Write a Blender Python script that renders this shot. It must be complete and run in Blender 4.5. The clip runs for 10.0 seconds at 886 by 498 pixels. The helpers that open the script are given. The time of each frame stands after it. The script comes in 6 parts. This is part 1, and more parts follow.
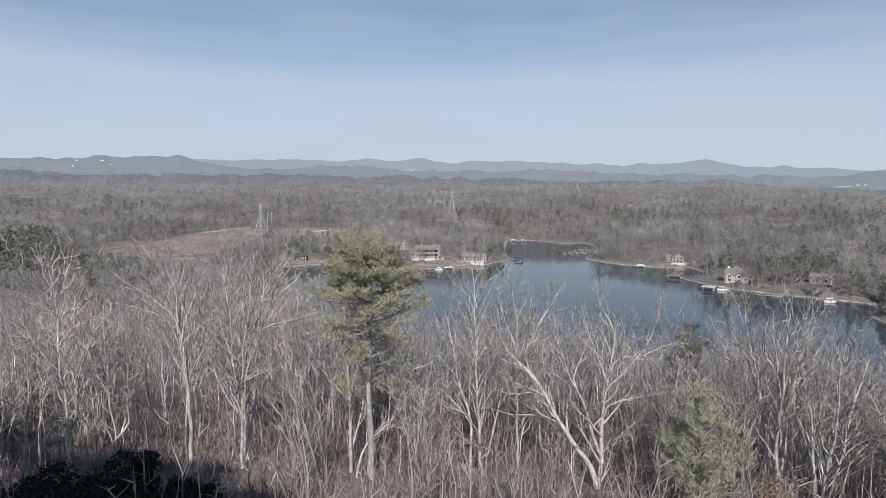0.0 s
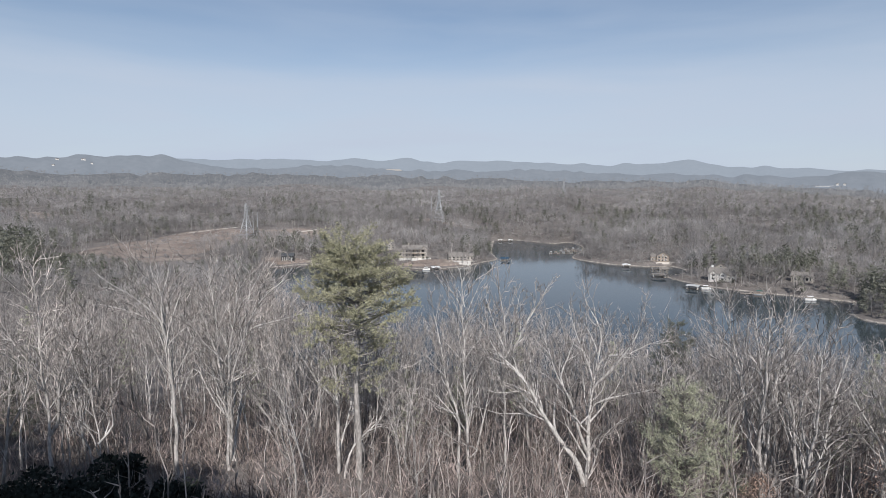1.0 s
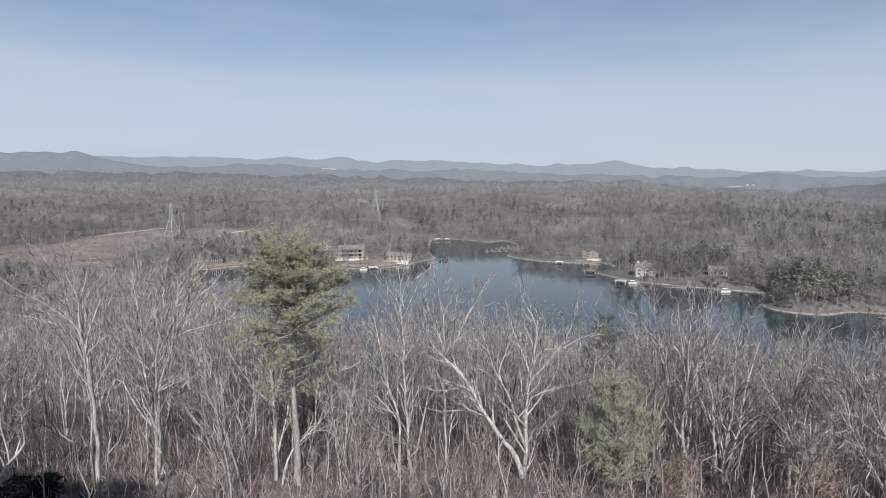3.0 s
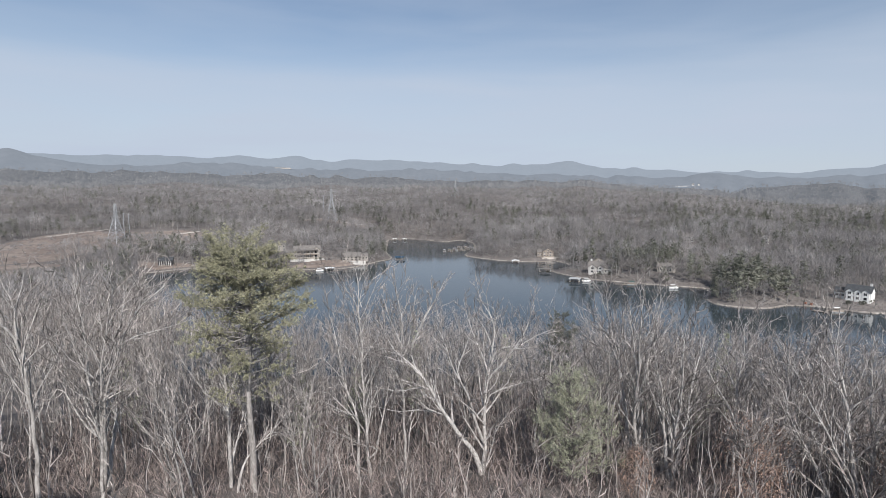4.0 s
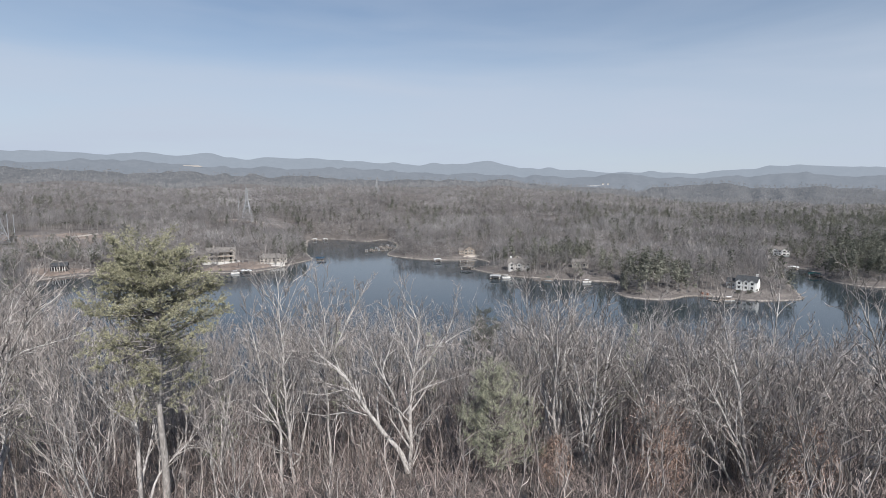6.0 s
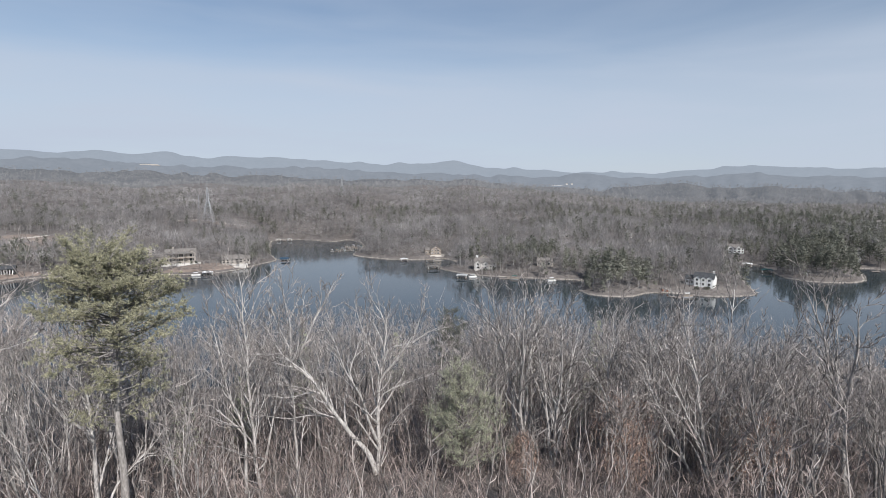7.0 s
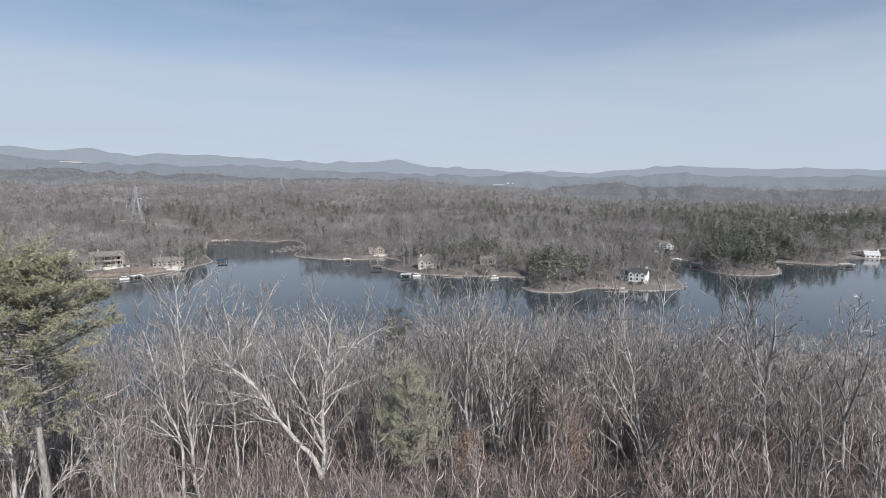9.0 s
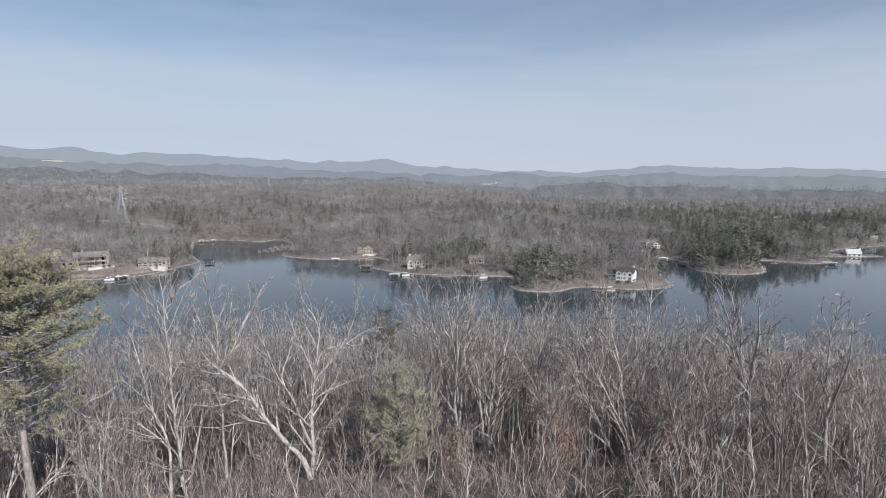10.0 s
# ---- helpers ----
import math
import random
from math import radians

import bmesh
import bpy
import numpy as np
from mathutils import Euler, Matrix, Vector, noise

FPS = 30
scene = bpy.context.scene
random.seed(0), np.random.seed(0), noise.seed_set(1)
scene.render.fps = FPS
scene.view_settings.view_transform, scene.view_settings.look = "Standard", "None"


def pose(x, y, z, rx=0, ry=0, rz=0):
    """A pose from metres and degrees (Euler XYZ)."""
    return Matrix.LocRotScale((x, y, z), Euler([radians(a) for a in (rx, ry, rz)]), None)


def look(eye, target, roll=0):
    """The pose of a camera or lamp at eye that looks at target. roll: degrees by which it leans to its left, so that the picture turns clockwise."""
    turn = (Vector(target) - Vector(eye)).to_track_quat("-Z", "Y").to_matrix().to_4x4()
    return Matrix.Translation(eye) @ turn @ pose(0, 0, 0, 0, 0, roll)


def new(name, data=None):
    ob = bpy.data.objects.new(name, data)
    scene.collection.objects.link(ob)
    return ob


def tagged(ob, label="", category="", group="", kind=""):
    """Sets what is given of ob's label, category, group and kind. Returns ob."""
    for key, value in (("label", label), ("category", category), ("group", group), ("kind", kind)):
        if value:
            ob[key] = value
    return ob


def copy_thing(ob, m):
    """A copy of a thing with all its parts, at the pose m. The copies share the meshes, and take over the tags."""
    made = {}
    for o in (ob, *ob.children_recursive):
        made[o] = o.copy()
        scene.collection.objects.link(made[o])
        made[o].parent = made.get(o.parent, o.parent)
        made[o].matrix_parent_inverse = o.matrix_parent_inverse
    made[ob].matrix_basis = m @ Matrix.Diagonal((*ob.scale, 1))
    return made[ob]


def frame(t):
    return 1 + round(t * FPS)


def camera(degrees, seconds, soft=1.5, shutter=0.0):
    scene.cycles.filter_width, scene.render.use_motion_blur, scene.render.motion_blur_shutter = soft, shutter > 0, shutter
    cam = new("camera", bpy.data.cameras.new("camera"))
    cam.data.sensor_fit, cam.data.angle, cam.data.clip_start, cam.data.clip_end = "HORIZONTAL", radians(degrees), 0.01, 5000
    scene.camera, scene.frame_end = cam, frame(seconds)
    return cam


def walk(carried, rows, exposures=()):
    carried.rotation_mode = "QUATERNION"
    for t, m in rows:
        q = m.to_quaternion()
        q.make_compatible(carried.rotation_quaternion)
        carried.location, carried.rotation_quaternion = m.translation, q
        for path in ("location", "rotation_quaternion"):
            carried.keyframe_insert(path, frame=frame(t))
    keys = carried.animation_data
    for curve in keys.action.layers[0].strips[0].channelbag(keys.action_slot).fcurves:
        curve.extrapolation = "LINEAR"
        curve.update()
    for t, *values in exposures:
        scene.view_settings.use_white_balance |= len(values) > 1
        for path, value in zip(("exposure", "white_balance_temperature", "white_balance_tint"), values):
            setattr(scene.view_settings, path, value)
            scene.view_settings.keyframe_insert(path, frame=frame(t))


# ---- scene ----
cam = camera(79.25, 10.0, soft=0.42)
walk(cam, [
    (0.0, pose(0.00, 0.00, 68.00, 84.08, 0, -0.00)),
    (0.5, pose(-0.03, -0.03, 67.99, 84.07, 0, -0.28)),
    (1.0, pose(-0.07, -0.07, 67.99, 84.06, 0, -1.39)),
    (1.5, pose(-0.10, -0.10, 67.99, 84.05, 0, -2.81)),
    (2.0, pose(-0.14, -0.14, 67.99, 84.04, 0, -4.19)),
    (2.5, pose(-0.17, -0.17, 67.99, 84.02, 0, -5.99)),
    (4.0, pose(-0.28, -0.28, 68.01, 83.97, 0, -12.71)),
    (4.5, pose(-0.32, -0.32, 68.03, 83.95, 0, -14.92)),
    (5.0, pose(-0.35, -0.35, 68.04, 83.93, 0, -17.15)),
    (5.5, pose(-0.39, -0.39, 68.06, 83.91, 0, -19.25)),
    (6.0, pose(-0.43, -0.42, 68.08, 83.88, 0, -21.06)),
    (7.5, pose(-0.55, -0.53, 68.15, 83.81, 0, -26.38)),
    (8.0, pose(-0.59, -0.57, 68.18, 83.78, 0, -27.95)),
    (8.5, pose(-0.63, -0.61, 68.21, 83.76, 0, -29.44)),
    (9.0, pose(-0.67, -0.64, 68.25, 83.73, 0, -30.74)),
    (9.5, pose(-0.72, -0.68, 68.29, 83.70, 0, -31.51)),
    (10.0, pose(-0.76, -0.72, 68.32, 83.67, 0, -31.95)),
])

# ---------------------------------------------------------------- world and sun
SUN_AZ, SUN_EL = 178.0, 38.0        # degrees clockwise from +y, degrees above the horizon

world = bpy.data.worlds.new("world")
scene.world = world
world.use_nodes = True
wt = world.node_tree
for n in list(wt.nodes):
    wt.nodes.remove(n)


def wnode(kind, **values):
    n = wt.nodes.new(kind)
    for k, v in values.items():
        n.inputs[k].default_value = v
    return n


sky = wt.nodes.new("ShaderNodeTexSky")
sky.sky_type = "NISHITA"
sky.sun_disc = False
sky.sun_elevation = radians(SUN_EL)
sky.sun_rotation = radians(SUN_AZ)
sky.altitude = 300
sky.air_density, sky.dust_density, sky.ozone_density = 1.0, 0.6, 1.6
# thin high cloud: long soft streaks, denser towards the horizon
tc = wt.nodes.new("ShaderNodeTexCoord")
mp = wt.nodes.new("ShaderNodeMapping")
mp.inputs["Scale"].default_value = (1.3, 1.3, 9.0)
mp.inputs["Rotation"].default_value = (radians(4), radians(-5), 0)
wt.links.new(tc.outputs["Generated"], mp.inputs["Vector"])
cloud = wnode("ShaderNodeTexNoise", Scale=1.6, Detail=5.0, Roughness=0.5, Distortion=0.35)
wt.links.new(mp.outputs["Vector"], cloud.inputs["Vector"])
sep = wt.nodes.new("ShaderNodeSeparateXYZ")
wt.links.new(tc.outputs["Generated"], sep.inputs["Vector"])
# the veil's upper edge wanders up and down round the sky
drift = wnode("ShaderNodeTexNoise", Scale=1.15, Detail=2.5, Roughness=0.45, Distortion=0.2)
mp2 = wt.nodes.new("ShaderNodeMapping")
mp2.inputs["Scale"].default_value = (1.0, 1.0, 2.6)
mp2.inputs["Location"].default_value = (0.35, 0.1, 0.0)
wt.links.new(tc.outputs["Generated"], mp2.inputs["Vector"])
wt.links.new(mp2.outputs["Vector"], drift.inputs["Vector"])
edge = wt.nodes.new("ShaderNodeMath")
edge.operation = "MULTIPLY_ADD"
edge.inputs[1].default_value, edge.inputs[2].default_value = 0.09, -0.035
wt.links.new(drift.outputs["Fac"], edge.inputs[0])
height = wt.nodes.new("ShaderNodeMath")
height.operation = "ADD"
wt.links.new(sep.outputs["Z"], height.inputs[0])
wt.links.new(edge.outputs["Value"], height.inputs[1])
veil = wt.nodes.new("ShaderNodeValToRGB")
veil.color_ramp.interpolation = "B_SPLINE"
els = veil.color_ramp.elements
for i, (p, v) in enumerate(((0.0, 0.93), (0.15, 0.88), (0.22, 0.74), (0.25, 0.32), (0.32, 0.16), (0.45, 0.06), (1.0, 0.02))):
    e = els[i] if i < 2 else els.new(p)
    e.position, e.color = p, (v, v, v, 1)
wt.links.new(height.outputs["Value"], veil.inputs["Fac"])
streak = wt.nodes.new("ShaderNodeMapRange")
streak.inputs["From Min"].default_value, streak.inputs["From Max"].default_value = 0.36, 0.68
streak.inputs["To Min"].default_value, streak.inputs["To Max"].default_value = -0.10, 0.13
wt.links.new(cloud.outputs["Fac"], streak.inputs["Value"])
total = wt.nodes.new("ShaderNodeMath")
total.operation, total.use_clamp = "ADD", True
wt.links.new(veil.outputs["Color"], total.inputs[0])
wt.links.new(streak.outputs["Result"], total.inputs[1])
mixw = wt.nodes.new("ShaderNodeMix")
mixw.data_type = "RGBA"
wt.links.new(total.outputs["Value"], mixw.inputs["Factor"])
soft_blue = wnode("ShaderNodeHueSaturation", Saturation=0.97, Value=0.93)   # thin cirrus dulls the blue
wt.links.new(sky.outputs["Color"], soft_blue.inputs["Color"])
wt.links.new(soft_blue.outputs["Color"], mixw.inputs["A"])
mixw.inputs["B"].default_value = (4.75, 5.4, 6.5, 1)
bg = wnode("ShaderNodeBackground", Strength=0.1)
wt.links.new(mixw.outputs["Result"], bg.inputs["Color"])
wout = wt.nodes.new("ShaderNodeOutputWorld")
wt.links.new(bg.outputs["Background"], wout.inputs["Surface"])

sun_data = bpy.data.lights.new("sun", "SUN")
sun_data.energy, sun_data.angle, sun_data.color = 4.4, radians(0.6), (1.0, 0.962, 0.925)
sun = new("sun", sun_data)
sun.matrix_world = look((0, 0, 0), (-math.sin(radians(SUN_AZ)) * math.cos(radians(SUN_EL)),
                                    -math.cos(radians(SUN_AZ)) * math.cos(radians(SUN_EL)), -math.sin(radians(SUN_EL))))
scene.view_settings.exposure = 0.15


# ---------------------------------------------------------------- materials
def material(name, stops, scale=1.0, rough=0.85, detail=6.0, bump=0.0, bump_scale=None, metal=0.0, island=0.0, object_random=0.0,
             spec=0.3, coords="Object", stretch=(1, 1, 1), fine=0.0, fine_scale=12.0):
    """A node material: two scales of noise over a ramp of colours, with bump, and a change of value from piece to piece."""
    m = bpy.data.materials.new(name)
    m.use_nodes = True
    t = m.node_tree
    b = t.nodes["Principled BSDF"]
    b.inputs["Roughness"].default_value, b.inputs["Metallic"].default_value = rough, metal
    b.inputs["Specular IOR Level"].default_value = spec
    co = t.nodes.new("ShaderNodeTexCoord")
    mpn = t.nodes.new("ShaderNodeMapping")
    mpn.inputs["Scale"].default_value = stretch
    t.links.new(co.outputs[coords], mpn.inputs["Vector"])
    noi = t.nodes.new("ShaderNodeTexNoise")
    noi.inputs["Scale"].default_value, noi.inputs["Detail"].default_value = scale, detail
    noi.inputs["Roughness"].default_value = 0.6
    t.links.new(mpn.outputs["Vector"], noi.inputs["Vector"])
    ramp = t.nodes.new("ShaderNodeValToRGB")
    els = ramp.color_ramp.elements
    for i, (p, c) in enumerate(stops):
        e = els[i] if i < 2 else els.new(p)
        e.position, e.color = p, (*c, 1)
    t.links.new(noi.outputs["Fac"], ramp.inputs["Fac"])
    out = ramp.outputs["Color"]
    value = None
    if fine:
        n2 = t.nodes.new("ShaderNodeTexNoise")
        n2.inputs["Scale"].default_value, n2.inputs["Detail"].default_value = fine_scale, 3
        t.links.new(mpn.outputs["Vector"], n2.inputs["Vector"])
        value = map_range(t, n2.outputs["Fac"], 0.3, 0.7, 1 - fine, 1 + fine)
    if island:
        g = t.nodes.new("ShaderNodeNewGeometry")
        value = times(t, value, map_range(t, g.outputs["Random Per Island"], 0, 1, 1 - island, 1 + island))
    if object_random:
        oi = t.nodes.new("ShaderNodeObjectInfo")
        value = times(t, value, map_range(t, oi.outputs["Random"], 0, 1, 1 - object_random, 1 + object_random))
    if value:
        hsv = t.nodes.new("ShaderNodeHueSaturation")
        t.links.new(out, hsv.inputs["Color"])
        t.links.new(value, hsv.inputs["Value"])
        out = hsv.outputs["Color"]
    t.links.new(out, b.inputs["Base Color"])
    if bump:
        bn = t.nodes.new("ShaderNodeTexNoise")
        bn.inputs["Scale"].default_value, bn.inputs["Detail"].default_value = bump_scale or scale * 6, 4
        t.links.new(mpn.outputs["Vector"], bn.inputs["Vector"])
        bu = t.nodes.new("ShaderNodeBump")
        bu.inputs["Strength"].default_value, bu.inputs["Distance"].default_value = bump, 0.05
        t.links.new(bn.outputs["Fac"], bu.inputs["Height"])
        t.links.new(bu.outputs["Normal"], b.inputs["Normal"])
    return m


def map_range(t, socket, a, b, c, d):
    n = t.nodes.new("ShaderNodeMapRange")
    for k, v in (("From Min", a), ("From Max", b), ("To Min", c), ("To Max", d)):
        n.inputs[k].default_value = v
    t.links.new(socket, n.inputs["Value"])
    return n.outputs["Result"]


def times(t, a, b):
    if a is None:
        return b
    n = t.nodes.new("ShaderNodeMath")
    n.operation = "MULTIPLY"
    t.links.new(a, n.inputs[0])
    t.links.new(b, n.inputs[1])
    return n.outputs["Value"]


M_BARK = material("bark_pale", [(0.3, (0.24, 0.224, 0.213)), (0.7, (0.66, 0.63, 0.605))], 3.0, 0.9, bump=0.8, object_random=0.1, stretch=(1, 1, 0.3), fine=0.25, fine_scale=9)
M_BARK_GREY = material("bark_grey", [(0.3, (0.16, 0.149, 0.141)), (0.7, (0.50, 0.471, 0.448))], 3.0, 0.9, bump=0.8, object_random=0.35, stretch=(1, 1, 0.3), fine=0.22, fine_scale=9)
M_POLE = material("sapling_bark", [(0.3, (0.15, 0.133, 0.124)), (0.7, (0.47, 0.428, 0.402))], 0.25, 0.9, island=0.55)
M_BARK_DARK = material("bark_dark", [(0.3, (0.11, 0.10, 0.092)), (0.7, (0.24, 0.22, 0.205))], 3.0, 0.9, bump=0.5, object_random=0.2, stretch=(1, 1, 0.3))
M_TWIG = material("twigs", [(0.3, (0.13, 0.116, 0.108)), (0.7, (0.43, 0.393, 0.369))], 1.0, 0.9, island=0.6, object_random=0.35)
M_BRUSH = material("brush_twigs", [(0.35, (0.155, 0.127, 0.116)), (0.65, (0.405, 0.338, 0.313))], 0.2, 0.9, island=0.55, coords="Object")
M_WOODS = material("far_twigs", [(0.32, (0.205, 0.192, 0.186)), (0.5, (0.325, 0.307, 0.297)), (0.68, (0.46, 0.436, 0.422))], 0.011, 0.95, island=0.06, fine=0.34, fine_scale=0.085)
M_STEM = material("far_stems", [(0.3, (0.18, 0.171, 0.165)), (0.7, (0.36, 0.343, 0.33))], 0.05, 0.95, island=0.35)
M_PINE = material("pine_needles", [(0.3, (0.235, 0.232, 0.155)), (0.7, (0.45, 0.437, 0.31))], 0.5, 0.85, island=0.4, object_random=0.1, spec=0.08)
M_CEDAR = material("grey_green_needles", [(0.3, (0.27, 0.28, 0.205)), (0.7, (0.44, 0.445, 0.335))], 0.5, 0.85, island=0.3, spec=0.1)
M_FAR_PINE = material("far_needles", [(0.3, (0.125, 0.131, 0.108)), (0.7, (0.25, 0.252, 0.208))], 0.02, 0.95, island=0.15, fine=0.25, fine_scale=0.1, spec=0.05)
# part of the thicket's shade sits in this dark leaf colour
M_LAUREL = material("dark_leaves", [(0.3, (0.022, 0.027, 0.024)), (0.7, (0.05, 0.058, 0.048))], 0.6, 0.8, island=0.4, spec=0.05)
M_DRYLEAF = material("dry_leaves", [(0.3, (0.25, 0.165, 0.127)), (0.7, (0.45, 0.322, 0.262))], 0.8, 0.85, island=0.35)
M_LITTER = material("leaf_litter", [(0.3, (0.11, 0.098, 0.09)), (0.55, (0.18, 0.162, 0.149)), (0.75, (0.25, 0.226, 0.207))], 0.03, 0.95, bump=0.6, bump_scale=1.5, fine=0.25, fine_scale=0.6)
M_BANK = material("clay_bank", [(0.3, (0.18, 0.157, 0.14)), (0.7, (0.38, 0.345, 0.312))], 0.12, 0.95, bump=0.6, bump_scale=1.2, fine=0.35, fine_scale=0.4)
M_GRASS = material("dry_grass", [(0.3, (0.18, 0.143, 0.121)), (0.55, (0.25, 0.205, 0.175)), (0.75, (0.34, 0.298, 0.258))], 0.03, 0.95, bump=0.5, bump_scale=1.5, fine=0.25, fine_scale=0.3)
M_GRAVEL = material("gravel_track", [(0.3, (0.40, 0.36, 0.32)), (0.7, (0.58, 0.54, 0.49))], 0.3, 0.95, bump=0.4)
M_ROCK = material("rip_rap", [(0.3, (0.28, 0.25, 0.22)), (0.7, (0.50, 0.46, 0.41))], 0.7, 0.9, bump=0.6, island=0.3)
M_STEEL = material("galvanised_steel", [(0.3, (0.34, 0.35, 0.36)), (0.7, (0.46, 0.47, 0.48))], 0.4, 0.55, metal=0.5)
M_WHITE = material("white_paint", [(0.3, (0.74, 0.74, 0.72)), (0.7, (0.82, 0.82, 0.80))], 0.6, 0.6)
M_CREAM = material("pale_siding", [(0.3, (0.50, 0.48, 0.45)), (0.7, (0.62, 0.60, 0.57))], 0.7, 0.7, bump=0.2)
M_STONE = material("tan_siding", [(0.3, (0.27, 0.25, 0.225)), (0.7, (0.42, 0.39, 0.355))], 0.8, 0.85, bump=0.3)
M_TIMBER = material("weathered_timber", [(0.3, (0.22, 0.18, 0.15)), (0.7, (0.38, 0.33, 0.28))], 0.8, 0.85, bump=0.3)
M_ROOF = material("grey_shingles", [(0.3, (0.14, 0.13, 0.12)), (0.7, (0.26, 0.24, 0.22))], 0.8, 0.9, bump=0.4, fine=0.2, fine_scale=4)
M_ROOF_DARK = material("dark_shingles", [(0.3, (0.05, 0.055, 0.06)), (0.7, (0.10, 0.105, 0.11))], 0.8, 0.85, bump=0.4, fine=0.2, fine_scale=4)
M_ROOF_PALE = material("pale_metal_roof", [(0.3, (0.46, 0.46, 0.455)), (0.7, (0.60, 0.60, 0.59))], 0.4, 0.5)
M_DARK = material("dark_paint", [(0.3, (0.03, 0.03, 0.032)), (0.7, (0.06, 0.06, 0.06))], 0.8, 0.6)
M_FLOAT = material("dock_floats", [(0.3, (0.10, 0.10, 0.11)), (0.7, (0.18, 0.18, 0.19))], 1.0, 0.7)
M_GLASS = material("window_glass", [(0.4, (0.015, 0.018, 0.022)), (0.6, (0.03, 0.035, 0.04))], 0.5, 0.08, spec=0.7)
M_CANVAS_BLUE = material("blue_canvas", [(0.3, (0.02, 0.05, 0.09)), (0.7, (0.04, 0.09, 0.14))], 1.0, 0.8)
M_CANVAS_GREEN = material("green_canvas", [(0.3, (0.02, 0.09, 0.085)), (0.7, (0.04, 0.14, 0.125))], 1.0, 0.8)
M_BRICK = material("red_brick", [(0.3, (0.22, 0.10, 0.075)), (0.7, (0.34, 0.18, 0.13))], 2.0, 0.9, bump=0.3)

M_WATER = bpy.data.materials.new("lake_water")
M_WATER.use_nodes = True
_t = M_WATER.node_tree
_b = _t.nodes["Principled BSDF"]
_b.inputs["Base Color"].default_value = (0.038, 0.052, 0.062, 1)
_b.inputs["Roughness"].default_value = 0.07
_b.inputs["IOR"].default_value = 1.33
_co = _t.nodes.new("ShaderNodeTexCoord")
_n = _t.nodes.new("ShaderNodeTexNoise")
_n.inputs["Scale"].default_value, _n.inputs["Detail"].default_value = 0.35, 3
_t.links.new(_co.outputs["Object"], _n.inputs["Vector"])
_n2 = _t.nodes.new("ShaderNodeTexNoise")
_n2.inputs["Scale"].default_value, _n2.inputs["Detail"].default_value = 0.012, 3
_t.links.new(_co.outputs["Object"], _n2.inputs["Vector"])
_bu = _t.nodes.new("ShaderNodeBump")
_bu.inputs["Distance"].default_value = 0.06
_t.links.new(map_range(_t, _n2.outputs["Fac"], 0.4, 0.65, 0.15, 0.7), _bu.inputs["Strength"])
_t.links.new(_n.outputs["Fac"], _bu.inputs["Height"])
_t.links.new(_bu.outputs["Normal"], _b.inputs["Normal"])


def haze_glow_material(name, low, high, glow):
    """Far hills and woods: matt, with bluish distance haze painted in as a glow."""
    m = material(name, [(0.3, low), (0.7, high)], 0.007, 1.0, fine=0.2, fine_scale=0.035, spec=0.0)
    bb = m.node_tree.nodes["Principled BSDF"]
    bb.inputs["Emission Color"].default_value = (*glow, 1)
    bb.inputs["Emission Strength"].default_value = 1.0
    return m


M_HILL_FAR = haze_glow_material("far_mountains", (0.02, 0.022, 0.026), (0.03, 0.032, 0.036), (0.28, 0.322, 0.38))
M_HILL_MID = haze_glow_material("middle_hills", (0.03, 0.033, 0.037), (0.05, 0.052, 0.056), (0.198, 0.225, 0.264))
# trees of the farthest band carry the same haze glow in their emission
M_WOODS_FAR = haze_glow_material("hazy_woods", (0.15, 0.145, 0.142), (0.25, 0.243, 0.236), (0.058, 0.066, 0.077))
# haze is put into the base colour here: paler than the nearer twigs
M_WOODS_MID = material("hazed_slope_woods", [(0.3, (0.255, 0.242, 0.236)), (0.7, (0.47, 0.447, 0.433))], 0.007, 0.95, island=0.1, fine=0.3, fine_scale=0.04)
M_HILL_NEAR = haze_glow_material("near_hills", (0.065, 0.065, 0.066), (0.115, 0.113, 0.112), (0.08, 0.09, 0.104))




def lit_through(m, share):
    """Twigs and needles take light from all round: part of it passes through the thin blades that stand for them."""
    t = m.node_tree
    b, o = t.nodes["Principled BSDF"], t.nodes["Material Output"]
    tr = t.nodes.new("ShaderNodeBsdfTranslucent")
    t.links.new(b.inputs["Base Color"].links[0].from_socket, tr.inputs["Color"])
    mx = t.nodes.new("ShaderNodeMixShader")
    mx.inputs["Fac"].default_value = share
    t.links.new(b.outputs["BSDF"], mx.inputs[1])
    t.links.new(tr.outputs["BSDF"], mx.inputs[2])
    t.links.new(mx.outputs["Shader"], o.inputs["Surface"])


for thin_one, share in ((M_WOODS, 0.45), (M_WOODS_MID, 0.45), (M_FAR_PINE, 0.3)):
    lit_through(thin_one, share)

